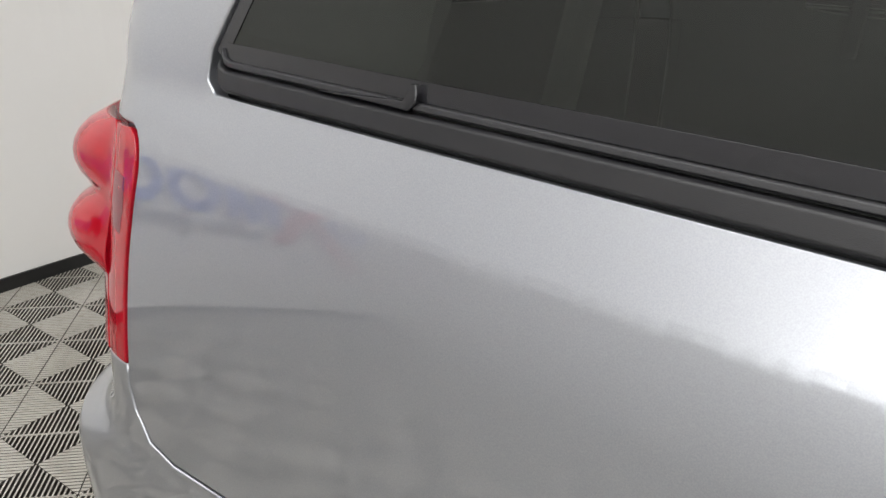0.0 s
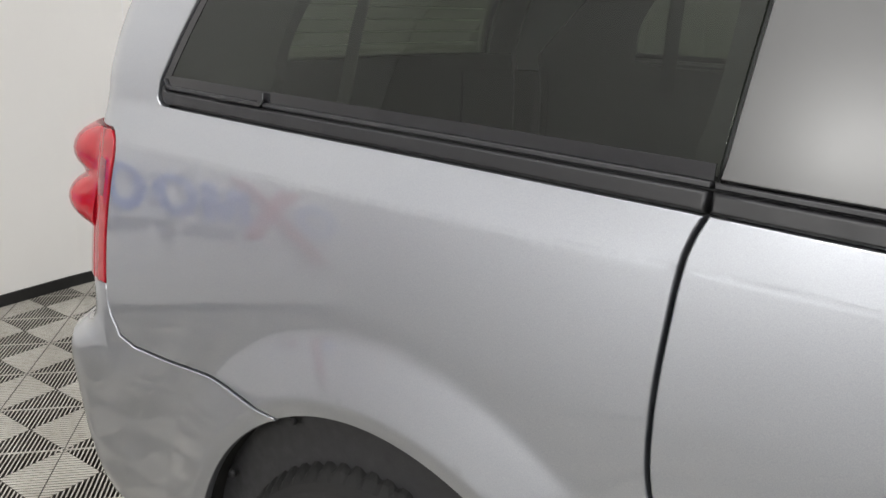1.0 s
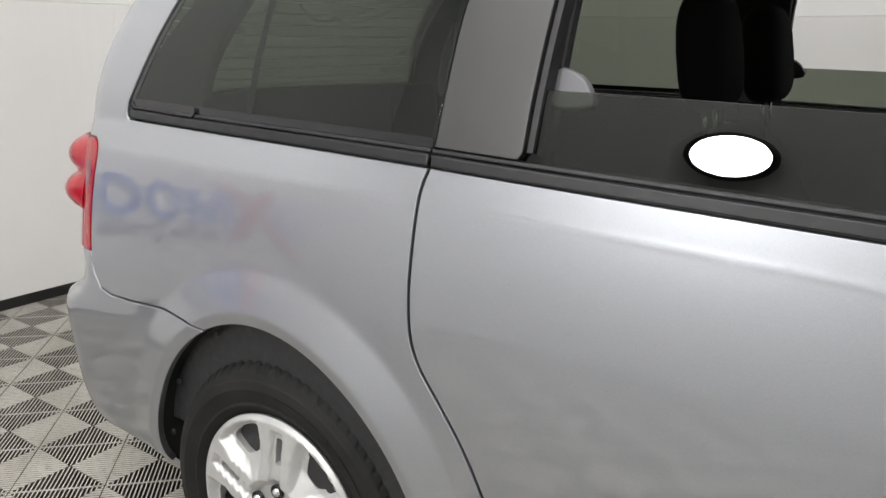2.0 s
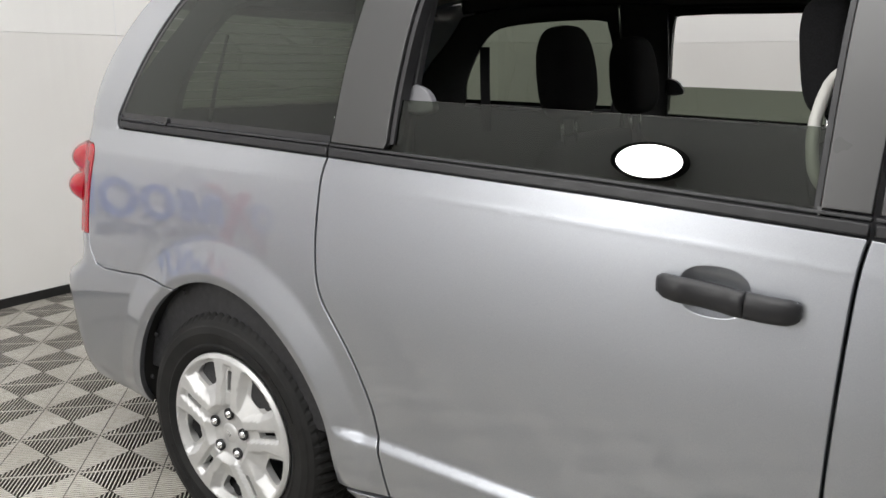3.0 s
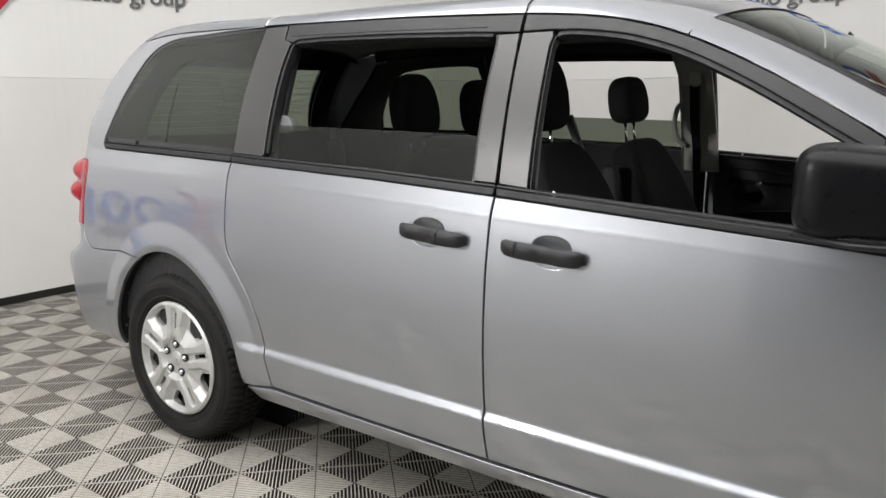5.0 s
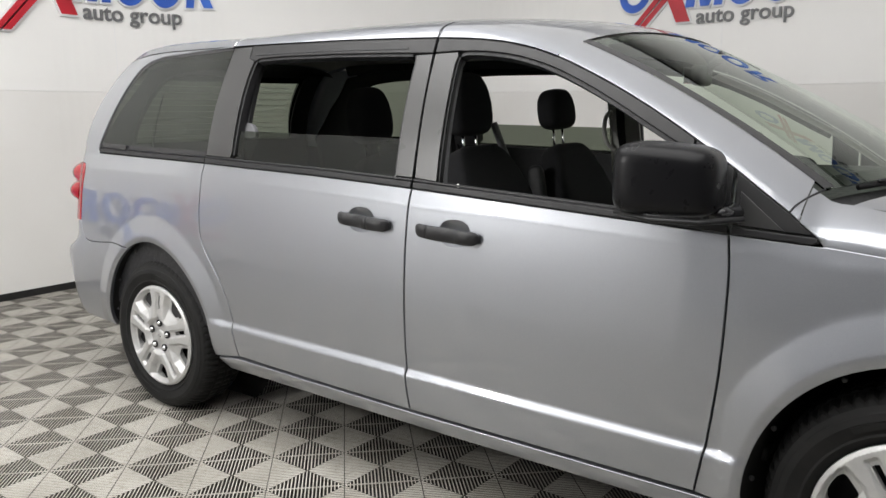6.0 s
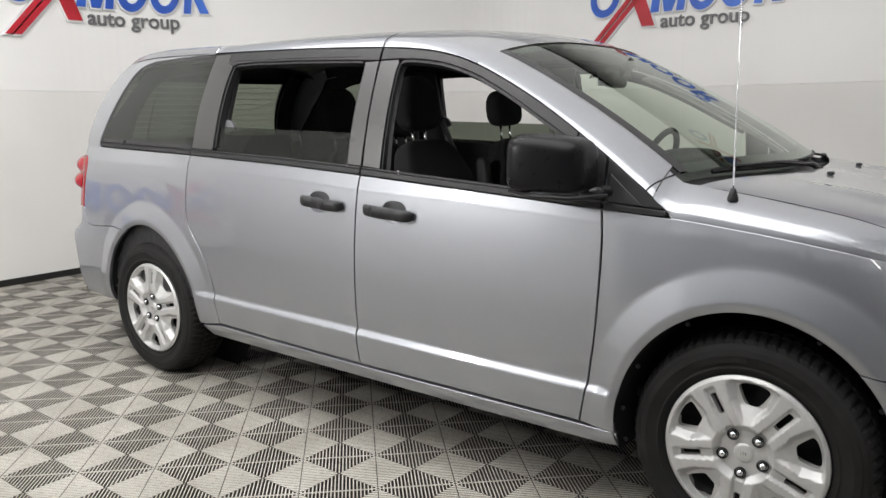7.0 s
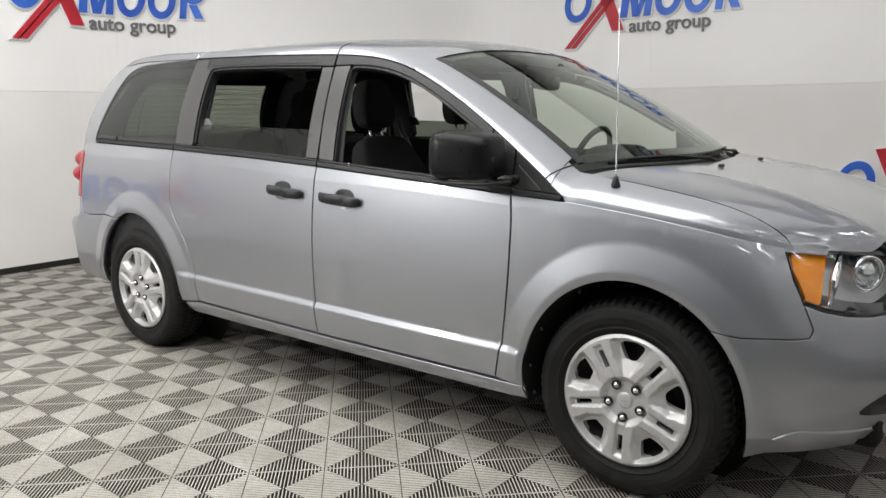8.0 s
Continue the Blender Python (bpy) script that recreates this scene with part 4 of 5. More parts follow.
def build_mirror(sy, owner):
    m = pose(2.480, sy * 1.075, 1.190, 0, 0, sy * -6)
    shell = puff_bm(0.262, 0.20, 0.182, 4.4, 40, 22, m)
    for v in shell.verts:
        if v.co.z < 1.15:
            v.co.z = 1.15 + (v.co.z - 1.15) * 0.75
        t = ramp(v.co.x, 2.35, 2.66)
        v.co.z += 0.018 * (1 - t) * (1 if v.co.z > 1.2 else 0.1)
    ob = part("mirror_housing", shell, MIRROR_BLACK, owner, "black plastic mirror housing", smooth=True)
    face = puff_bm(0.008, 0.100, 0.080, 5, 24, 12, pose(2.354, sy * 1.085, 1.19, 0, 0, sy * -6))
    part("mirror_glass", face, CHROME, ob, "mirror glass", smooth=True)
    foot = tube_bm([(2.585, sy * 1.06, 1.115), (2.60, sy * 1.0, 1.112), (2.605, sy * 0.955, 1.112), (2.60, sy * 0.93, 1.115)], [0.028, 0.03, 0.032, 0.034], 12, flat=0.7)
    part("mirror_foot", foot, GLOSS_BLACK, ob, smooth=True)
    lip = tube_bm([(2.36, sy * 1.13, 1.118), (2.47, sy * 1.165, 1.108), (2.58, sy * 1.15, 1.106), (2.66, sy * 1.06, 1.110)], 0.009, 8, flat=0.8)
    part("mirror_lip", lip, PLASTIC, ob, smooth=True)


def build_tail(sy):
    ns = 1 if sy < 0 else -1
    def bulge(x, z):
        back = ramp(-x, 0.725, 0.805)
        lobes = max(max(0.0, 1 - ((z - 1.094) / 0.049) ** 2), max(0.0, 1 - ((z - 1.000) / 0.049) ** 2)) ** 0.62
        return -0.002 - 0.052 * min(1.0, lobes) * back - 0.004 * back
    edge = LAMP_EDGE
    inner = [(x - 0.050, z) for x, z in edge]
    lamp = sheet("tail_lamp", to_uz(inner) + [(U_CORNER - 0.03, 1.141), (U_CORNER - 0.10, 1.136), (U_CORNER - 0.13, 1.0), (U_CORNER - 0.10, 0.87), (U_CORNER + 0.04, 0.858)], body(sy, bulge), RED_LENS, van, "red tail lamp with two round lobes", step=0.012, gap=0.0003, roll=0.0015, depth=0.03, normal_sign=ns)
    sheet("lamp_strip", to_uz(edge + inner[::-1][1:]), body(sy, -0.002), RED_LENS, lamp, "flat red lens strip", step=0.012, gap=0.0005, roll=0.002, depth=0.02, normal_sign=ns)
    sheet("lamp_shell", to_uz([(-0.65, 0.83), (-0.63, 1.165)]) + [(U_CORNER - 0.2, 1.165), (U_CORNER - 0.2, 0.83)], body(sy, 0.045), GLOSS_BLACK, lamp, "black lamp housing", step=0.05, normal_sign=ns)
    sheet("dark_strip", to_uz([(-0.700, 1.015), (-0.692, 1.05), (-0.688, 1.085), (-0.716, 1.090), (-0.724, 1.02)]), body(sy, -0.0025), DARK_RED, lamp, "dark red reflector", step=0.02, roll=0.001, depth=0.002, normal_sign=ns)


def build_headlamp(sy):
    ns = 1 if sy < 0 else -1
    zt = lambda x: smooth(x, BELT_Z) + 0.002
    top = [(x, zt(x) - 0.004) for x in (3.537, 3.58, 3.62, 3.66, 3.72, 3.78, 3.83)]
    low = [(3.607, 0.751), (3.66, 0.728), (3.72, 0.712), (3.78, 0.706), (3.84, 0.715), (3.88, 0.74)]
    outline = to_uz(top[::-1] + [(3.57, 0.835)] + low) + [(u_of(3.88, 0.74) + 0.12, 0.80)]
    hollow = lambda x, z: 0.105 + 0.006 * math.sin(x * 60)
    case = sheet("headlamp", outline, body(sy, hollow), REFLECTOR, van, "headlamp with amber side reflector and clear lens", gap=0.004, step=0.012, depth=0.02, normal_sign=ns)
    lens = sheet("lens", outline, body(sy, 0.002), LENS, case, "clear moulded lens", gap=0.003, depth=0.05, normal_sign=ns)
    lens.visible_shadow = False
    sheet("bezel", to_uz(top[::-1] + [(3.57, 0.835)] + low + lift(low, 0.006)[::-1] + [(3.574, 0.835)] + lift(top, -0.004)), body(sy, 0.0055), GLOSS_BLACK, case, "black lamp bezel", normal_sign=ns, roll=0.001, depth=0.03)
    sheet("amber_reflector", to_uz([(3.553, 0.918), (3.575, 0.85), (3.618, 0.760), (3.655, 0.745), (3.652, 0.83), (3.645, 0.925)]), body(sy, 0.018), AMBER, case, "amber side reflector", normal_sign=ns, depth=0.05, step=0.02)
    def shelf(i, j):
        x = 3.60 + 0.29 * i
        z = smooth(x, [(p[0], p[1]) for p in low]) + 0.012 + 0.014 * j
        return Vector((x, -sy * (skin(x, z) + 0.012 + 0.09 * j), z))
    grid_sheet("lamp_shelf", 16, 4, shelf, CHROME, case, "bright chrome lower reflector")
    ribs = [(3.662 + 0.006 * math.sin(math.pi * k / 12), z, skin(3.665, z) + 0.020 + 0.020 * math.cos(math.pi * k / 12) ** 2) for k in range(13) for z in (0.742 + 0.178 * k / 12,)]
    part("chrome_divider", tube_bm([(x, -sy * y, z) for x, z, y in ribs], [0.004 + 0.010 * math.sin(math.pi * k / 12) for k in range(13)], 12), CHROME, case, "curved chrome divider", smooth=True)
    axis = Vector((0.80, sy * 0.60, 0.0))
    for x, z, r, back in ((3.725, 0.832, 0.046, 0.075), (3.800, 0.828, 0.040, 0.07)):
        m = Matrix.Translation((x, -sy * (skin(x, z) + back), z)) @ axis.to_track_quat("Y", "Z").to_matrix().to_4x4()
        ring = [(r * 1.12, -0.05), (r * 1.30, 0.020), (r * 1.26, 0.030), (r * 1.05, 0.022), (r, 0.0)]
        part("lamp_bowl", revolve_bm(ring, 36, m=m), CHROME, case, "chrome reflector bowl", smooth=True)
        part("projector", revolve_bm([(r, -0.04), (r * 0.98, 0.004), (r * 0.8, 0.020), (r * 0.45, 0.030), (0.0, 0.034)], 32, m=m), LAMP_GLASS, case, "silvered glass projector lens", smooth=True)


def build_ends():
    """Tailgate, grille and flat black sheets for the fog lamp openings."""
    def tail(v, z):
        return body(-1 if v < 0 else 1)(abs(v), z)
    edge = U_CORNER - 0.002
    sheet("tailgate", [(-edge, 0.812), (edge, 0.812), (edge, 1.20), (-edge, 1.20)], tail, PAINT, van, step=0.06, gap=0.003, normal_sign=-1)
    sheet("tailgate_frame", [(-edge, 1.20), (edge, 1.20), (edge, 1.64), (-edge, 1.64)], tail, GLOSS_BLACK, van, "black tailgate window frame", step=0.06, gap=0.003, normal_sign=-1,
          holes=[[(-0.735, 1.225), (0.735, 1.225), (0.695, 1.585), (-0.695, 1.585)]])
    g = sheet("rear_glass", [(-0.742, 1.218), (0.742, 1.218), (0.702, 1.592), (-0.702, 1.592)], lambda v, z: tail(v, z) + Vector((0.006, 0, 0)), TINTED, van, "dark tinted rear window", step=0.08, depth=0.004, roll=0.001, normal_sign=-1)
    g.visible_shadow = False
    for k in range(9):
        z = 1.255 + 0.036 * k
        w = 0.70 - 0.04 * (z - 1.22) / 0.36
        sheet("heater_line", [(-w, z), (w, z), (w, z + 0.0022), (-w, z + 0.0022)], lambda v, z: tail(v, z) + Vector((0.010, 0, 0)), GREY_TRIM, g, "fine heater line", step=0.08, depth=0.001, roll=0.0004, normal_sign=-1)
    def roof_tail(sink):
        def at(i, j):
            a, b = roof_at(-0.418, j), tail((2 * j - 1) * edge, 1.632)
            p = a.lerp(b, i)
            return p + Vector((0, 0, 0.012 * math.sin(math.pi * i) - sink))
        return at
    grid_sheet("roof_tail", 10, 50, roof_tail(0.001), PAINT, van)
    grid_sheet("tail_lining", 10, 50, roof_tail(0.028), DASH, van, "charcoal lining above the rear window")
    def nose(v, z):
        return body(-1 if v < 0 else 1)(U_NOSE - abs(v), z)
    w = U_NOSE - u_of(3.88, 0.74) - 0.10
    grille = sheet("grille", [(-w, 0.64), (w, 0.64), (w, 0.82), (w * 0.9, 0.885), (-w * 0.9, 0.885), (-w, 0.82)], lambda v, z: nose(v, z) - Vector((0.01, 0, 0)), GLOSS_BLACK, van, "black front grille", step=0.05, depth=0.04)
    for k in range(4):
        z = 0.675 + 0.055 * k
        sheet("grille_bar", [(-w * 0.95, z), (w * 0.95, z), (w * 0.95, z + 0.018), (-w * 0.95, z + 0.018)], nose, CHROME, grille, "chrome grille bar", step=0.05, depth=0.01)
    for sy in (-1, 1):
        ns = 1 if sy < 0 else -1
        # A flat black sheet stands for the dark inside of the fog lamp opening.
        sheet("fog_dark_sheet", to_uz(curve_through([(3.765, 0.385), (3.80, 0.43), (3.86, 0.47), (3.905, 0.455), (3.90, 0.39), (3.85, 0.372)], 0.02, True)), body(sy, -0.0015), GLOSS_BLACK, van, "flat black sheet for the dark fog lamp opening", step=0.02, roll=0.001, depth=0.003, normal_sign=ns)
        sheet("bumper_lip", to_uz(curve_through([(3.535, 0.290), (3.605, 0.327), (3.70, 0.322), (3.85, 0.318)], 0.03) + [(3.90, 0.285), (3.75, 0.272), (3.62, 0.272)]), body(sy, -0.008), PAINT, van, "", step=0.02, roll=0.007, depth=0.02, normal_sign=ns)


def build_wells():
    for sy in (-1, 1):
        for (wx, wz, wr), tall in zip(WHEELS, TALL):
            def liner(i, j):
                a = radians(-12 + 204 * i)
                r = wr + 0.006 - 0.02 * j
                x, z = wx + r * math.cos(a), wz + tall * r * math.sin(a)
                y0 = abs(skin(x, max(z, 0.3))) - 0.017
                return Vector((x, sy * (y0 + (0.60 - y0) * j), z))
            well = grid_sheet("wheel_well", 44, 8, liner, WELL, van, "dusty black wheel well liner")
            bm = bmesh.new()
            bmesh.ops.create_circle(bm, cap_ends=True, segments=40, radius=wr + 0.01, matrix=pose(wx, sy * 0.60, wz, 90) @ Matrix.Diagonal((1, tall, 1, 1)))
            part("inner_panel", bm, WELL, well)
            for a in (28, 62, 118, 150, 172, 188):
                x, z = wx + (wr - 0.012) * math.cos(radians(a)), wz + tall * (wr - 0.012) * math.sin(radians(a))
                y = sy * (abs(skin(x, max(z, 0.3))) - 0.035)
                part("clip", revolve_bm([(0.0, -0.004), (0.006, -0.003), (0.008, 0.0), (0.008, 0.003)], 10, m=pose(x, y, z, 0, 0, 0 if sy < 0 else 180)), STEEL_DARK, well, "small screw")
    part("underbody", box_bm(-0.88, 3.82, -0.62, 0.62, 0.24, 0.40, 0.03), WELL, van, "dark underbody")
    for sy in (-1, 1):
        part("underbody_side", box_bm(0.46, 2.64, min(sy * 0.6, sy * 0.90), max(sy * 0.6, sy * 0.90), 0.27, 0.40, 0.02), WELL, van, "dark underbody")


COVER_R = 0.241


def cover_surface(a, b):
    """Face of the wheel cover: flat paired spokes with a sunk channel between them and a flat rim."""
    r = math.hypot(a, b)
    t = math.atan2(b, a)
    lin = lambda v, lo, hi: min(1.0, max(0.0, (v - lo) / (hi - lo)))
    k = (math.degrees(t) - 49) / 72.0
    k = (k - round(k)) * 72.0                # degrees from the nearest slot
    across = abs(r * math.sin(radians(k)))
    y = -0.014 - 0.007 * lin(r, 0.225, 0.08)
    y += 0.010 * lin(r, 0.228, COVER_R)
    y += 0.013 * lin(across, 0.0185, 0.0125) * lin(r, 0.066, 0.084) * lin(r, 0.216, 0.204)
    wedge = 36 - abs(k)
    pocket = 6.5 + 9.5 * lin(r, 0.10, 0.16)
    y += 0.026 * lin(wedge, pocket + 5.0, pocket - 1.0) * lin(r, 0.092, 0.150) * lin(r, 0.226, 0.214)
    y += 0.020 * lin(r, 0.090, 0.070)
    return Vector((a, y, b))


def build_wheel(x, y, sy, spin):
    wheel = new("wheel")
    wheel.parent = van
    wheel.matrix_basis = pose(x, y, 0.355) @ (Matrix.Identity(4) if sy < 0 else pose(0, 0, 0, 0, 0, 180)) @ pose(0, 0, 0, 0, spin, 0)
    prof = [(0.226, 0.03), (0.236, 0.006), (0.246, 0.0), (0.262, -0.014), (0.268, -0.012), (0.30, -0.020), (0.318, -0.016), (0.322, -0.012), (0.334, -0.006), (0.346, 0.008), (0.353, 0.022), (0.357, 0.038), (0.3595, 0.055), (0.352, 0.0575), (0.352, 0.0655), (0.3605, 0.068), (0.362, 0.10),
            (0.354, 0.103), (0.354, 0.112), (0.362, 0.115), (0.3605, 0.145), (0.352, 0.148), (0.352, 0.156), (0.3595, 0.158), (0.357, 0.18), (0.343, 0.21), (0.30, 0.225), (0.236, 0.21), (0.222, 0.19)]
    def shape(k, i, r):
        if i in (9, 10, 11, 12, 23, 24) and k % 3 == 0:
            return r - (0.004 if i in (9, 24) else 0.008)
        if i in (15, 16, 19, 20) and k % 3 == 1:
            return r - 0.004
        return r
    tyre = part("tyre", revolve_bm(prof, 210, shape=shape), TYRE, wheel, "black all-season tyre")
    for a0, a1 in ((58, 84), (90, 122), (238, 262), (268, 302)):
        rows = [[(rr * math.cos(radians(a0 + (a1 - a0) * k / 12)), yy, rr * math.sin(radians(a0 + (a1 - a0) * k / 12))) for rr, yy in ((0.279, -0.015), (0.2795, -0.0195), (0.2965, -0.0215), (0.297, -0.017))] for k in range(13)]
        bm = bmesh.new()
        vs = [[bm.verts.new(p) for p in row] for row in rows]
        for ra, rb in zip(vs, vs[1:]):
            for k in range(3):
                bm.faces.new((ra[k], ra[k + 1], rb[k + 1], rb[k]))
        part("sidewall_mark", bm, TYRE, tyre, "plain moulded bar on the sidewall")
    part("steel_rim", revolve_bm([(0.0, 0.075), (0.06, 0.075), (0.10, 0.06), (0.15, 0.085), (0.20, 0.09), (0.222, 0.03), (0.236, 0.012), (0.236, 0.02), (0.225, 0.19)], 48), STEEL_DARK, wheel, "dark steel wheel", smooth=True)
    disc = [(COVER_R * math.cos(2 * math.pi * k / 90), COVER_R * math.sin(2 * math.pi * k / 90)) for k in range(90)]
    holes = []
    for k in range(5):
        c = 85 + 72 * k
        raw = [(0.150, -6.0), (0.156, -8.6), (0.176, -11.2), (0.200, -13.0), (0.208, -11.6), (0.2125, -7.5), (0.2135, 0), (0.2125, 7.5), (0.208, 11.6), (0.200, 13.0), (0.176, 11.2), (0.156, 8.6), (0.150, 6.0), (0.1485, 0)]
        holes.append(curve_through([(r * math.cos(radians(c + d)), r * math.sin(radians(c + d))) for r, d in raw], 0.008, True))
        c = radians(49 + 72 * k)
        ux, uy = math.cos(c), math.sin(c)
        raw = [(0.131, -0.0090), (0.192, -0.0095), (0.1945, 0), (0.192, 0.0095), (0.131, 0.0090), (0.129, 0)]
        holes.append([(ux * r - uy * w, uy * r + ux * w) for r, w in raw])
    cover = sheet("wheel_cover", disc, cover_surface, WHEEL_SILVER, wheel, "silver plastic cover with five paired spokes", step=0.0055, roll=0.003, depth=0.022, holes=holes)
    for k in range(5):
        c = radians(49 + 72 * k)
        m = Matrix.Translation((0.062 * math.cos(c), 0.002, 0.062 * math.sin(c)))
        part("nut_recess", revolve_bm([(0.0165, -0.004), (0.0175, -0.012), (0.0155, -0.012), (0.014, 0.002), (0.0, 0.004)], 20, m=m), STEEL_DARK, cover, "dark nut recess", smooth=True)
        part("lug_nut", revolve_bm([(0.0, -0.020), (0.007, -0.018), (0.0115, -0.011), (0.0115, 0.004)], 6 * 3, m=m), CHROME, cover, "chrome wheel nut", smooth=True)
    part("centre_cap", revolve_bm([(0.0, -0.0065), (0.020, -0.006), (0.029, -0.003), (0.032, 0.002), (0.034, 0.012)], 36), WHEEL_SILVER, cover, "round silver centre cap", smooth=True)
    for d in (-0.007, 0.0, 0.007):
        part("cap_mark", box_bm(d - 0.002, d + 0.002, -0.0078, -0.0055, -0.006, 0.006), CHROME, cover, "small plain bar mark")


def build_fittings():
    # aerial on the right front wing
    base = revolve_bm([(0.0, 0.0), (0.017, 0.0), (0.016, 0.012), (0.011, 0.028), (0.008, 0.04), (0.0, 0.042)], 18, m=pose(2.98, -0.884, 1.094, 90))
    ant = part("aerial_base", base, PLASTIC, van, "black rubber aerial base", smooth=True)
    part("aerial_mast", tube_bm([(2.98, -0.884, 1.13), (2.978, -0.884, 1.40), (2.975, -0.884, 1.70)], [0.0026, 0.0021, 0.0016], 8), CHROME, ant, "thin metal aerial mast", smooth=True)
    helix = [(2.98 - 0.005 * k / 600 + 0.0025 * math.cos(k * 0.8), -0.884 + 0.0025 * math.sin(k * 0.8), 1.14 + 0.55 * k / 600) for k in range(600)]
    part("aerial_coil", tube_bm(helix, 0.0007, 4), CHROME, ant, "wire wound round the mast")
    # washer jets
    for y in (-0.14, 0.42):
        p = hood_y(3.10, y)
        part("washer_jet", puff_bm(0.026, 0.017, 0.013, 3, 14, 8, Matrix.Translation(p + Vector((0, 0, 0.006)))), PLASTIC, van, "small black washer jet", smooth=True)
    # wipers
    for y0, y1, x0, x1 in ((-0.66, 0.02, 2.80, 2.855), (-0.02, 0.66, 2.845, 2.80)):
        def rest(y, ahead, up):
            return hood_y(2.785 + ahead + 0.17 * (1 - (y / 0.815) ** 2), y) + Vector((0, 0, up))
        pts = [rest(y0 + (y1 - y0) * k / 8, 0.0, 0.008) for k in range(9)]
        blade = part("wiper", tube_bm(pts, 0.007, 8, flat=1.3), PLASTIC, van, "black wiper blade", smooth=True)
        spine = [rest(y0 + (y1 - y0) * k / 8, 0.012, 0.016 + 0.008 * math.sin(math.pi * k / 8)) for k in range(1, 8)]
        part("wiper_frame", tube_bm(spine, 0.006, 8), PLASTIC, blade, "black wiper frame", smooth=True)
        base = rest(y1 * 0.88 if y1 > 0.1 else y1 + 0.02, 0.070, -0.006)
        middle = rest((y0 + y1) / 2, 0.012, 0.026)
        bend = base.lerp(middle, 0.45) + Vector((0.0, 0, 0.008))
        part("wiper_arm", tube_bm([base, base.lerp(bend, 0.4) + Vector((0, 0, 0.010)), bend, middle], [0.013, 0.013, 0.008, 0.006], 8, flat=0.7), PLASTIC, blade, "black wiper arm", smooth=True)
        part("wiper_pivot", revolve_bm([(0.0, 0.0), (0.014, 0.0), (0.016, 0.022)], 16, m=Matrix.Translation(base + Vector((0, 0, 0.008))) @ pose(0, 0, 0, -90)), PLASTIC, blade, smooth=True)
    # joint between the windscreen pillar and the wing
    for sy in (-1, 1):
        pts = []
        for k in range(9):
            x = 2.742 + 0.050 * k / 8
            ye = -skin(x, smooth(x, ROOF_EDGE))
            pts.append(roof_y(x, sy * (ye - (ye - 0.812) * k / 8)) + Vector((0, sy * 0.0004, 0.0006)))
        part("pillar_joint", tube_bm(pts, 0.0026, 6), RUBBER, van, "fine joint between pillar and wing")
    # roof panel joints above the pillars; the rear one is chrome to imitate a glint
    for x, lean in ((1.558, 0.006), (0.470, 0.003)):
        pts = [roof_at(x + lean * k / 6, 0.0 + 0.055 * k / 6) + Vector((0, -0.001, 0.0005)) for k in range(7)]
        part("roof_joint", tube_bm(pts, 0.0022, 6), RUBBER if x > 1 else CHROME, van, "fine roof panel joint")


for side in (-1, 1):
    parts = build_side(side)
    build_greenhouse(side, *parts)
    handle(side, 1.232, 1.471, 1.006, 0.991, 0.65, parts[0])
    handle(side, 1.593, 1.843, 0.990, 0.976, 0.22, parts[1])
    if side < 0:
        build_mirror(side, parts[1])
    build_tail(side)
    build_headlamp(side)
    build_wheel(0.0, side * 0.93, side, 36)
    build_wheel(3.072, side * 0.952, side, 0)
build_top()
build_ends()
build_wells()
build_fittings()


# ---- inside the van ----
def sweep_seat(x, y, width, top, head, base_z=0.44, lean=0.30, depth=0.50):
    """A seat facing forward: cushion, leaning backrest, headrest on two posts. x: foot of the backrest."""
    seat = new("seat")
    seat.parent = van
    tagged(seat, "black cloth seat with headrest")
    h = top - base_z - 0.12
    part("cushion", puff_bm(depth + 0.08, width, 0.20, 5, 28, 14, pose(x + depth / 2 - 0.06, y, base_z + 0.13, 0, -5)), FABRIC, seat, smooth=True)
    m = pose(x, y, base_z + 0.14) @ pose(0, 0, 0, 0, -math.degrees(math.atan2(lean, h))) @ pose(0, 0, h / 2)
    bm = puff_bm(0.15, width, h + 0.05, 5, 28, 18)
    for v in bm.verts:
        t = ramp(v.co.z, 0.05, h / 2)
        v.co.y *= 1 - 0.22 * t
        if v.co.x > 0:
            v.co.x *= 1 - 0.35 * math.cos(min(1, abs(v.co.y) / (width / 2)) * math.pi / 2)
    bmesh.ops.transform(bm, matrix=m, verts=bm.verts)
    part("backrest", bm, FABRIC, seat, smooth=True)
    for hx, hy, hz, hw, hh in head:
        bm = puff_bm(0.11, hw, hh, 3.6, 26, 16, pose(hx, hy, hz, 0, -8))
        for v in bm.verts:
            v.co.y = hy + (v.co.y - hy) * (1 - 0.22 * ramp(v.co.z, hz, hz + hh / 2))
        part("headrest", bm, FABRIC, seat, "black cloth headrest", smooth=True)
        for d in (-0.045, 0.045):
            part("headrest_post", tube_bm([(hx + 0.005, hy + d, hz - hh / 2 + 0.03), (hx + 0.02, hy + d, top - 0.06)], 0.006, 8), CHROME, seat, "chrome headrest post", smooth=True)
    return seat


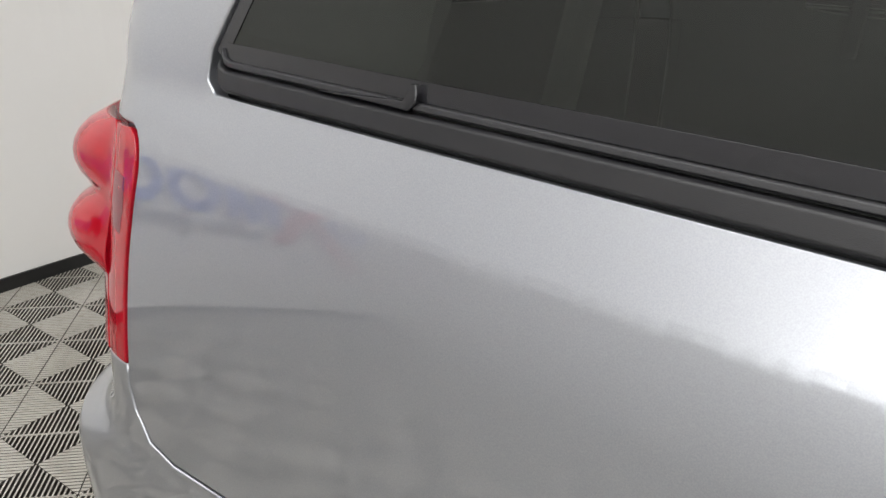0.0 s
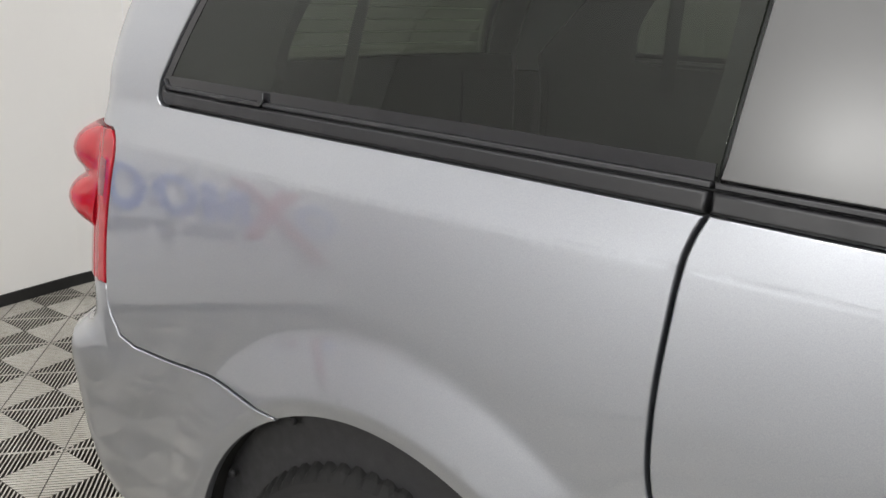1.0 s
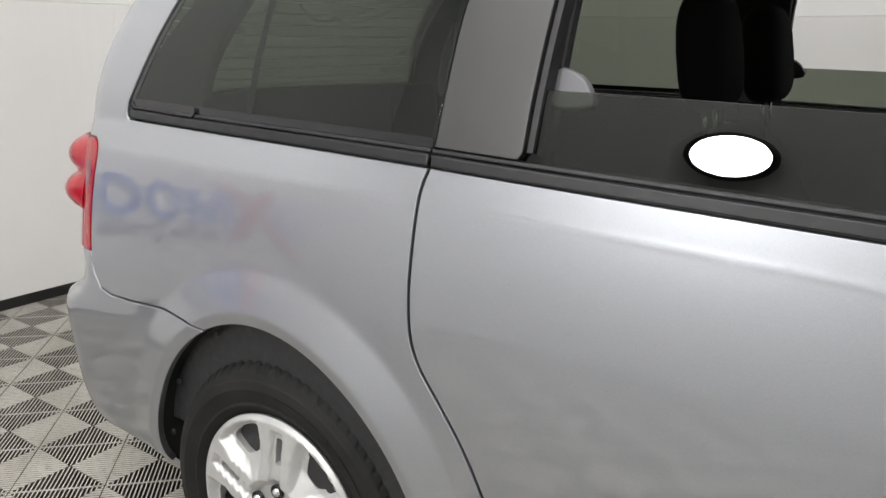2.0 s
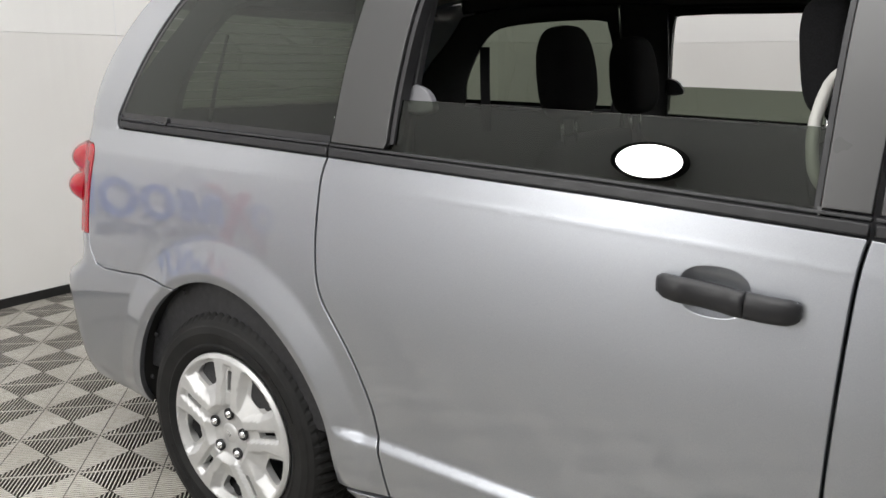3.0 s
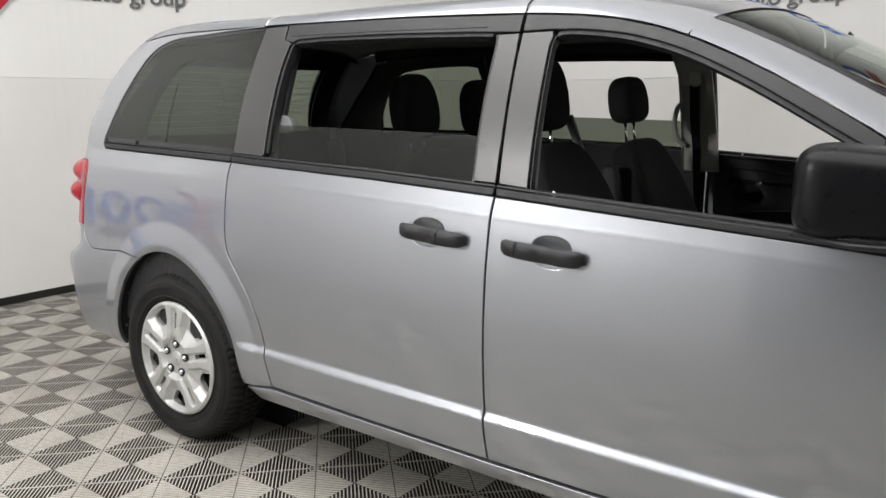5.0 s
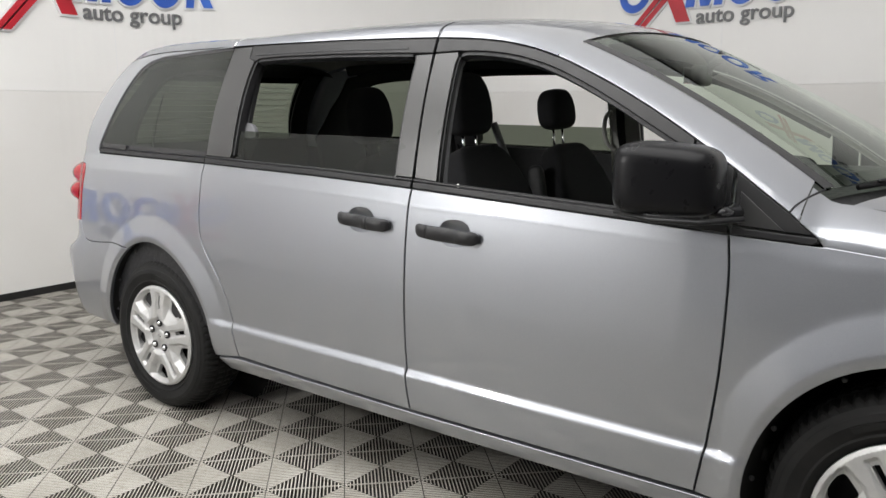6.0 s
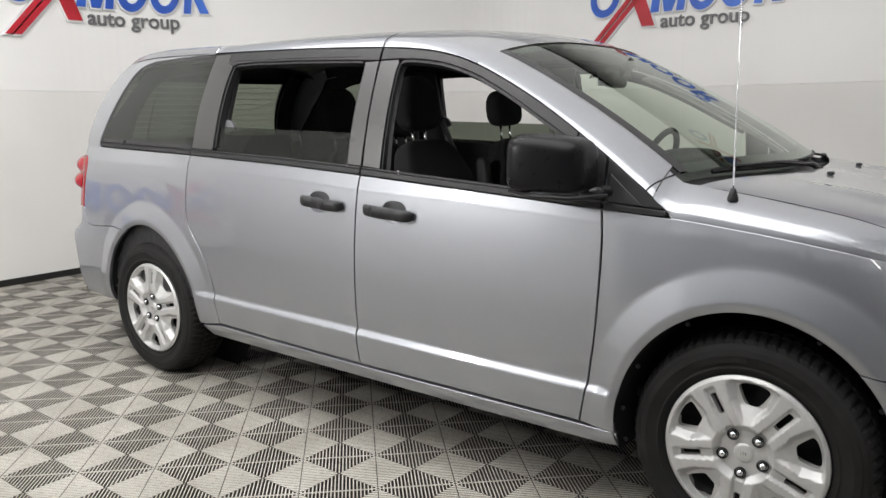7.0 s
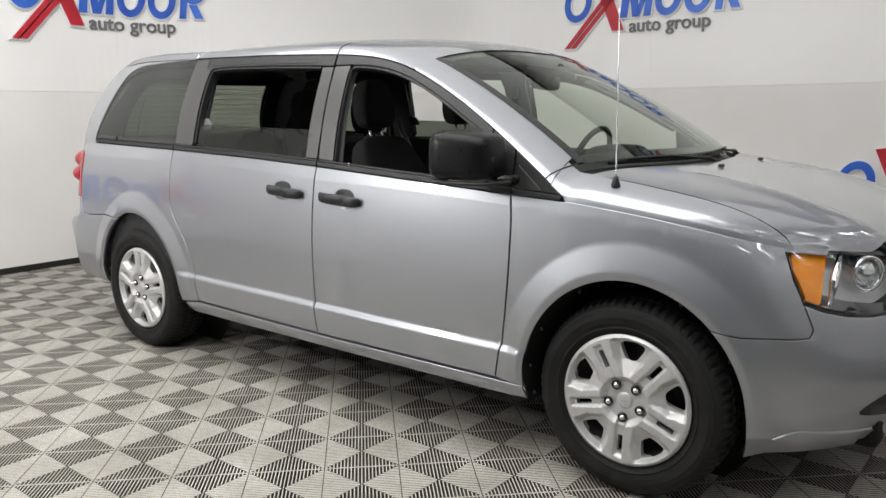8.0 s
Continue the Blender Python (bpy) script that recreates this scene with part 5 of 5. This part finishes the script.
def build_cabin():
    part("cabin_floor", box_bm(-0.85, 2.7, -0.84, 0.84, 0.41, 0.45, 0.01), DASH, van, "dark carpet floor")
    def lining(i, j):
        x = -0.40 + (1.97 + 0.05 * (1 - (2 * j - 1) ** 2) + 0.40) * i
        return roof_at(x, 0.035 + 0.93 * j) - Vector((0, 0, 0.030))
    grid_sheet("headliner", 40, 40, lining, LINER, van, "grey cloth headliner", flip=True)
    for sy in (-1, 1):
        ns = 1 if sy < 0 else -1
        opt = dict(normal_sign=ns, step=0.06, depth=0.02, roll=0.006)
        rail = [p for p in between(ROOF_EDGE, -0.28, 1.92)]
        sheet("side_rail_lining", to_uz(lift(rail, -0.042) + lift(rail, 0.012)[::-1]), body(sy, 0.026), DASH, van, "charcoal lining along the roof's edge", **opt)
        # lower door linings
        low = lift(between(BELT, 0.46, 1.52), 0.022)
        sheet("door_lining", to_uz([(0.62, 0.45), (1.52, 0.45)] + low[::-1]), body(sy, 0.075), DASH, van, "charcoal door lining", **opt)
        low = lift(between(BELT, 1.60, 2.50), 0.022)
        lining2 = sheet("door_lining", to_uz([(1.60, 0.45), (2.50, 0.45)] + low[::-1]), body(sy, 0.075), DASH, van, "charcoal door lining", **opt)
        sheet("armrest", to_uz(curve_through([(1.72, 0.88), (1.95, 0.91), (2.3, 0.925), (2.42, 0.90), (2.3, 0.86), (1.95, 0.84)], 0.03, True)), body(sy, 0.125), DASH, lining2, "charcoal armrest", normal_sign=ns, step=0.04, depth=0.06, roll=0.012)
        part("lock_knob", revolve_bm([(0.0, 0.016), (0.004, 0.014), (0.0045, 0.0), (0.004, -0.02)], 12, m=pose(1.712, -sy * (skin(1.712, 1.125) + 0.045), 1.128, 90)), LOCK_WHITE, lining2, "small pale lock knob", smooth=True)
        sheet("trim_strip", to_uz([(1.66, 1.01), (2.45, 0.985), (2.45, 1.000), (1.66, 1.026)]), body(sy, 0.082), GLOSS_BLACK, lining2, "glossy trim strip", normal_sign=ns, step=0.04, depth=0.006, roll=0.003)
        sheet("ledge", to_uz(lift(between(BELT, 1.62, 2.50), -0.03) + lift(between(BELT, 1.62, 2.50), 0.018)[::-1]), body(sy, 0.030), DASH, lining2, "soft door top ledge", normal_sign=ns, step=0.04, depth=0.07, roll=0.008)
        # pillars
        if sy < 0:
            pil, deep = [(1.50, 1.10), (1.645, 1.10), (1.638, 1.35), (1.638, 1.53), (1.66, 1.585), (1.50, 1.605), (1.495, 1.35)], 0.055
        else:
            pil, deep = [(1.455, 1.06), (1.625, 1.06), (1.613, 1.35), (1.605, 1.53), (1.63, 1.60), (1.43, 1.605), (1.455, 1.50)], 0.095
        # Same trim on both sides: near darker, far lighter, to imitate the light inside.
        bp = sheet("inner_pillar", to_uz(pil), body(sy, deep), MID_TRIM if sy < 0 else GREY_TRIM, van, "grey inner pillar trim", **opt)
        y = lambda x, z, o: -sy * (skin(x, z) + o)
        part("belt_anchor", puff_bm(0.05, 0.035, 0.07, 3, 16, 10, Matrix.Translation((1.535, y(1.56, 1.47, deep + 0.03), 1.475))), GREY_TRIM, bp, "grey seat belt anchor", smooth=True)
        strap = [(1.535, y(1.56, 1.45, deep + 0.045), 1.46), (1.532, y(1.57, 1.3, deep + 0.055), 1.30), (1.535, y(1.58, 1.15, deep + 0.045), 1.15), (1.545, y(1.59, 0.9, deep + 0.065), 0.80)]
        part("seat_belt", tube_bm(strap, 0.022, 8, flat=0.12), FABRIC, bp, "black seat belt strap")
        grab = [(1.475, y(1.52, 1.36, deep + 0.02), 1.375), (1.45, y(1.5, 1.34, deep + 0.04), 1.35), (1.435, y(1.49, 1.28, deep + 0.045), 1.28), (1.445, y(1.5, 1.21, deep + 0.04), 1.21), (1.475, y(1.52, 1.18, deep + 0.02), 1.175)]
        part("grab_handle", tube_bm(curve_through(grab, 0.015), 0.011, 10), GREY_TRIM, bp, "grey grab handle", smooth=True)
        cp = sheet("inner_pillar", to_uz([(0.40, 1.12), (0.60, 1.12), (0.612, 1.40), (0.62, 1.62), (0.43, 1.63)]), body(sy, 0.05), DASH, van, "charcoal inner pillar trim", **opt)
        part("seat_belt", tube_bm([(-0.17, y(-0.17, 1.45, 0.10), 1.47), (-0.19, y(-0.19, 1.3, 0.10), 1.33), (-0.21, y(-0.21, 1.1, 0.10), 1.10)], 0.022, 8, flat=0.12), FABRIC, cp, "black seat belt strap")
        sheet("corner_trim", to_uz(curve_through([(0.60, 1.282), (0.668, 1.285), (0.663, 1.310), (0.64, 1.335), (0.60, 1.34)], 0.02, True)), body(sy, 0.045), MID_TRIM, cp, "light grey rounded corner trim", normal_sign=ns, step=0.03, depth=0.02, roll=0.006)
        hole = curve_through([(-0.27, 1.205), (0.30, 1.195), (0.365, 1.23), (0.385, 1.40), (0.375, 1.54), (0.33, 1.575), (0.0, 1.565), (-0.16, 1.52), (-0.29, 1.36), (-0.32, 1.25)], 0.03, True)
        hole = [(u_of(a, b), b) for a, b in hole]
        sheet("quarter_trim", to_uz([(-0.72, 0.45), (0.42, 0.45), (0.42, 1.63), (0.0, 1.635), (-0.28, 1.60), (-0.47, 1.42), (-0.66, 1.22)]), body(sy, 0.05), DASH, van, "charcoal rear quarter lining", holes=[hole], **opt)
        sheet("inner_pillar", to_uz([(1.98, 1.532), (2.20, 1.432), (2.50, 1.264), (2.76, 1.085), (2.77, 1.10), (2.53, 1.275), (2.22, 1.452), (2.02, 1.545)]), body(sy, 0.05), GREY_TRIM, van, "light grey inner pillar trim", **opt)
    for sy in (-1, 1):
        sheet("pillar_lining", [(U_CORNER - 0.055, 1.16), (U_CORNER + 0.07, 1.16), (U_CORNER + 0.07, 1.63), (U_CORNER - 0.08, 1.63)], body(sy, 0.028), DASH, van, "charcoal rear pillar lining", normal_sign=1 if sy < 0 else -1, step=0.04, depth=0.02)
    def hatch(v, z):
        return body(-1 if v < 0 else 1, 0.05)(abs(v), z)
    sheet("tailgate_lining", [(-0.86, 0.45), (0.86, 0.45), (0.84, 1.22), (-0.84, 1.22)], hatch, DASH, van, "charcoal tailgate lining", step=0.08, normal_sign=-1)
    # seats
    far_seat = sweep_seat(1.70, 0.375, 0.52, 1.235, [(1.385, 0.36, 1.385, 0.255, 0.19)])
    near_seat = sweep_seat(1.70, -0.385, 0.52, 1.25, [(1.385, -0.385, 1.405, 0.26, 0.25)])
    edge = curve_through([(1.40, -0.215, 1.33), (1.44, -0.185, 1.20), (1.52, -0.16, 1.04), (1.63, -0.145, 0.88), (1.72, -0.14, 0.74)], 0.04)
    part("side_trim", tube_bm(edge, 0.030, 10, flat=0.5), MID_TRIM, near_seat, "grey moulded side trim", smooth=True)
    part("armrest", puff_bm(0.075, 0.055, 0.22, 3.5, 20, 14, pose(1.445, 0.085, 1.03, 0, -8)), DASH, far_seat, "raised charcoal armrest", smooth=True)
    sweep_seat(0.88, 0.13, 0.98, 1.19, [(0.635, -0.13, 1.365, 0.27, 0.27), (0.655, 0.355, 1.355, 0.27, 0.26)])
    # dashboard, wheel, mirror
    bm = puff_bm(0.62, 1.62, 0.42, 5, 40, 16, pose(2.56, 0, 0.90))
    for v in bm.verts:
        v.co.z += 0.05 * math.exp(-((v.co.y - 0.36) / 0.2) ** 2) * ramp(v.co.z, 0.95, 1.1)
        v.co.x += 0.16 * ramp(v.co.z, 0.9, 1.1) * (1 - (v.co.y / 0.82) ** 2) * ramp(v.co.x, 2.5, 2.8)
    dash = part("dashboard", bm, DASH, van, "charcoal moulded dashboard", smooth=True)
    part("instrument_hood", puff_bm(0.26, 0.40, 0.12, 3, 24, 12, pose(2.40, 0.36, 1.13)), DASH, dash, smooth=True)
    ring = [(2.245 + 0.065 * math.sin(a) * 1.0, 0.36 + 0.185 * math.cos(a), 1.10 + 0.17 * math.sin(a)) for a in [2 * math.pi * k / 40 for k in range(40)]]
    sw = part("steering_wheel", tube_bm(ring, 0.015, 10, closed=True), DASH, van, "black steering wheel", smooth=True)
    part("wheel_hub", puff_bm(0.05, 0.16, 0.12, 3, 20, 10, pose(2.255, 0.36, 1.09, 0, -20)), DASH, sw, smooth=True)
    for a in (0, math.pi, -math.pi / 2):
        part("wheel_spoke", tube_bm([(2.255, 0.36 + 0.06 * math.cos(a), 1.09 + 0.05 * math.sin(a)), (2.245 + 0.06 * math.sin(a), 0.36 + 0.18 * math.cos(a), 1.10 + 0.165 * math.sin(a))], 0.014, 8), DASH, sw)
    rv = part("rear_view_mirror", puff_bm(0.05, 0.25, 0.075, 4, 28, 14, pose(2.19, 0.0, 1.50, 0, 0, 8)), PLASTIC, van, "black rear view mirror", smooth=True)
    part("mirror_stalk", tube_bm([(2.205, 0, 1.51), (2.235, 0, 1.545), (2.27, 0, 1.568)], [0.014, 0.016, 0.026], 10), PLASTIC, rv, smooth=True)
    part("mirror_plate", box_bm(2.160, 2.1655, -0.115, 0.115, 1.47, 1.53, 0.002), CHROME, rv, "mirror glass")


build_cabin()


# ---- wall signs ----
def slab(polys, thick, front, bm=None):
    """Flat shapes with thickness in the local x-z plane; front is the y of the face towards the room."""
    bm = bm or bmesh.new()
    for outer, inner in polys:
        n = len(outer)
        f = [bm.verts.new((x, front, z)) for x, z in outer]
        b = [bm.verts.new((x, front + thick, z)) for x, z in outer]
        for i in range(n):
            bm.faces.new((f[i], f[(i + 1) % n], b[(i + 1) % n], b[i]))
        if inner:
            fi = [bm.verts.new((x, front, z)) for x, z in inner]
            bi = [bm.verts.new((x, front + thick, z)) for x, z in inner]
            for i in range(n):
                j = (i + 1) % n
                bm.faces.new((f[i], f[j], fi[j], fi[i]))
                bm.faces.new((fi[i], fi[j], bi[j], bi[i]))
        else:
            bm.faces.new(f)
        bm.faces.new(b) if not inner else None
    return bm


def ellipse(cx, cz, rx, rz, slant=0.12, n=40):
    return [(cx + rx * math.cos(2 * math.pi * k / n) + slant * rz * math.sin(2 * math.pi * k / n), cz + rz * math.sin(2 * math.pi * k / n)) for k in range(n)]


def bar(x0, x1, z0, z1, slant=0.12):
    return [(x0, z0), (x1, z0), (x1 + slant * (z1 - z0), z1), (x0 + slant * (z1 - z0), z1)]


def grown(poly, d):
    return inset(poly if area(poly) > 0 else poly[::-1], -d)


def fine_bm(bm, step=0.05):
    """Cut long faces across, so that they can follow a bend."""
    xs = [v.co.x for v in bm.verts]
    for k in range(math.ceil(min(xs) / step), math.floor(max(xs) / step) + 1):
        bmesh.ops.bisect_plane(bm, geom=bm.verts[:] + bm.edges[:] + bm.faces[:], plane_co=(k * step, 0, 0), plane_no=(1, 0, 0))
    return bm


def wall_sign(m, bend=None):
    """A sign of raised shapes; bend(x, y, z) lays its flat pieces on a curved wall."""
    sign = thing("wall_sign", "raised blue and red wall sign with small grey lettering", "sign", "wall signs")
    def laid(bm):
        if bend:
            fine_bm(bm)
            for v in bm.verts:
                v.co = bend(*v.co)
        return bm
    def piece(name, outer, inner, mat, label):
        edge = part(name + "_edge", laid(slab([(grown(outer, 0.014), grown(inner, -0.014) if inner else None)], 0.018, -0.020)), SIGN_WHITE, sign, "white edge plate")
        part(name, laid(slab([(outer, inner)], 0.010, -0.030)), mat, edge, label)
    for cx, cz, rx, rz in ((-0.555, 0.315, 0.150, 0.185), (0.395, 0.300, 0.130, 0.172), (0.680, 0.300, 0.130, 0.172)):
        piece("ring", ellipse(cx, cz, rx, rz), ellipse(cx, cz, rx - 0.062, rz - 0.068), SIGN_BLUE, "blue oval ring")
    piece("bar", bar(-0.095, -0.020, 0.14, 0.465), None, SIGN_BLUE, "blue slanted bar")
    piece("bar", bar(0.150, 0.218, 0.14, 0.465), None, SIGN_BLUE, "blue slanted bar")
    piece("bar", [(0.035, 0.14), (0.100, 0.14), (0.075, 0.465), (-0.012, 0.465)], None, SIGN_BLUE, "blue slanted bar")
    piece("bar", [(0.075, 0.18), (0.108, 0.14), (0.228, 0.465), (0.170, 0.465)], None, SIGN_BLUE, "blue slanted bar")
    piece("bar", bar(0.835, 0.900, 0.14, 0.465), None, SIGN_BLUE, "blue slanted bar")
    piece("block", ellipse(0.985, 0.375, 0.105, 0.092), ellipse(0.975, 0.378, 0.048, 0.034), SIGN_BLUE, "blue block")
    piece("bar", [(0.93, 0.275), (1.01, 0.275), (1.065, 0.145), (0.985, 0.145)], None, SIGN_BLUE, "blue slanted bar")
    piece("slash", [(-0.42, 0.60), (-0.28, 0.62), (-0.052, 0.022), (-0.175, 0.022)], None, SIGN_RED, "red slash")
    piece("slash", [(-0.70, -0.126), (-0.650, -0.126), (0.035, 0.62), (-0.03, 0.62)], None, SIGN_RED, "red slash")
    piece("slash", [(-0.632, -0.126), (-0.575, -0.126), (0.115, 0.62), (0.055, 0.62)], None, SIGN_RED, "red slash")
    text = bpy.data.curves.new("small_lettering", "FONT")
    text.body = "auto group"
    text.extrude = 0.02
    text.offset = 0.012
    holder = new("small_lettering", text)
    bpy.context.view_layer.update()
    me = bpy.data.meshes.new_from_object(holder.evaluated_get(bpy.context.evaluated_depsgraph_get()))
    bpy.data.objects.remove(holder)
    xs = [v.co.x for v in me.vertices]
    k = 0.795 / (max(xs) - min(xs))
    me.transform(Matrix.Translation((0, -0.008, 0)) @ Matrix.Rotation(math.pi / 2, 4, "X") @ Matrix.Diagonal((k, k, 0.4, 1)) @ Matrix.Translation((-min(xs), 0, 0)))
    if bend:
        for v in me.vertices:
            v.co = bend(*v.co)
    mesh_object("small_lettering", me, SIGN_GREY, sign, "grey raised words auto group")
    sign.matrix_basis = m
    return sign


def on_bend(x, y, z):
    """Lay a flat sign on the wall where it begins to turn; y is the distance behind the wall's face."""
    px, py, turn = wall_at(0.486 + x)
    return Vector((px - y * math.cos(turn) + 0.004, py + y * math.sin(turn), z))


UP, LOW, HIGH = 2.125, 0.43, 3.80
LOW_REAR, GROW = 0.56, 1.06
first_sign = wall_sign(pose(0.797, WALL_Y - 0.004, UP))
copy_thing(first_sign, pose(3.45, WALL_Y - 0.004, LOW))
copy_thing(first_sign, pose(3.45, WALL_Y - 0.004, HIGH))
wall_sign(pose(0, 0, 2.148), on_bend)
low_sign = copy_thing(first_sign, pose(WALL_X + 0.004, -2.70, LOW_REAR, 0, 0, 90))
low_sign.scale = (GROW, GROW, GROW)


# ---- round studio light beside the van ----
def round_light(x, y, z, aim):
    lamp = thing("round_light", "round white wall light with a dark rim", "light")
    face = (Vector(aim) - Vector((x, y, z))).normalized().to_track_quat("-Y", "Z").to_matrix().to_4x4()
    m = Matrix.Translation((x, y, z)) @ face
    part("rim", revolve_bm([(0.195, -0.03), (0.222, -0.035), (0.228, 0.0), (0.21, 0.05), (0.0, 0.06)], 48, m=m), GLOSS_BLACK, lamp, "dark round rim", smooth=True)
    part("diffuser", revolve_bm([(0.0, -0.030), (0.12, -0.028), (0.196, -0.018)], 48, m=m), ROUND_DIFFUSER, lamp, "glowing white diffuser", smooth=True)


round_light(0.145, -3.555, 1.88, (0.145, 0.0, 1.88))


# ---- floor tiles: ribbed quarters that run square to each edge ----
PITCH, TILT_A = 0.288, radians(43.55)
RIBS = 21


def tile_geometry():
    """One tile: two open quarters with thin ribs, two close quarters with wide ribs, rails along the open edges."""
    verts, faces, tops = [], [], []
    h = PITCH / 2
    edge = 0.0016
    def block(corners, deep=-0.018):
        n = len(verts)
        k = len(corners)
        verts.extend([(x, y, 0.0) for x, y in corners] + [(x, y, deep) for x, y in corners])
        faces.append(tuple(range(n, n + k)))
        tops.append(0)
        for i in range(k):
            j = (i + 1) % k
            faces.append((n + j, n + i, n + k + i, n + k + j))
            # sides get the dark colour that imitates slot shade
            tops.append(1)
    step = (PITCH - 2 * edge) / RIBS
    for q in range(4):
        c, s = (1, 0, -1, 0)[q], (0, 1, 0, -1)[q]
        def put(a, b):
            return (a * c - b * s, a * s + b * c)
        thick = 0.34 if q % 2 == 0 else 0.78
        top = h - edge - (0.003 if q % 2 == 0 else 0)
        for k in range(RIBS):
            a0 = -h + edge + step * (k + 0.5 - thick / 2)
            a1 = a0 + step * thick
            t0, t1 = abs(a0) + 0.0012, abs(a1) + 0.0012
            if min(t0, t1) > top - 0.003:
                continue
            block([put(a0, -top), put(a1, -top), put(a1, -min(t1, top - 0.001)), put(a0, -min(t0, top - 0.001))])
        if q % 2 == 0:
            block([put(-h + 0.003, -h + 0.0006), put(h - 0.003, -h + 0.0006), put(h - 0.006, -h + 0.0046), put(-h + 0.006, -h + 0.0046)])
    return verts, faces, tops


def build_tiles():
    verts, faces, tops = tile_geometry()
    me = bpy.data.meshes.new("floor_tile")
    me.from_pydata(verts, [], faces)
    me.materials.append(TILE)
    me.materials.append(RIB_SHADE)
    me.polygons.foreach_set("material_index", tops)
    ca, sa = math.cos(TILT_A), math.sin(TILT_A)
    spots = []
    for i in range(-40, 41):
        for j in range(-40, 41):
            a, b = (i + 0.5) * PITCH, (j + 0.5) * PITCH
            x, y = 1.664 + a * ca - b * sa, -1.032 + a * sa + b * ca
            if WALL_X - 0.13 < x < 5.2 and ROOM_Y - 0.1 < y < WALL_Y + 0.12:
                spots.append((math.hypot((x - 0.7) / 1.3, y + 1.5), x, y))
    spots.sort()
    for _, x, y in spots[:300]:
        ob = new("tile", me)
        ob.parent = FLOOR
        ob.matrix_basis = pose(x, y, 0.0, 0, 0, math.degrees(TILT_A))
    base = np.array(verts)
    turned = base.copy()
    turned[:, 0], turned[:, 1] = base[:, 0] * ca - base[:, 1] * sa, base[:, 0] * sa + base[:, 1] * ca
    n = len(verts)
    allv, allf = [], []
    for k, (_, x, y) in enumerate(spots[300:]):
        allv += (turned + np.array((x, y, 0.0))).tolist()
        allf += [tuple(i + n * k for i in f) for f in faces]
    far = bpy.data.meshes.new("floor_tiles")
    far.from_pydata(allv, [], allf)
    ob = mesh_object("floor_tiles", far, TILE, FLOOR, "grey ribbed floor tiles further off")
    far.materials.append(RIB_SHADE)
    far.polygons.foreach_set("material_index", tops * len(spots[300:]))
    tagged(ob, kind="stuff")


build_tiles()
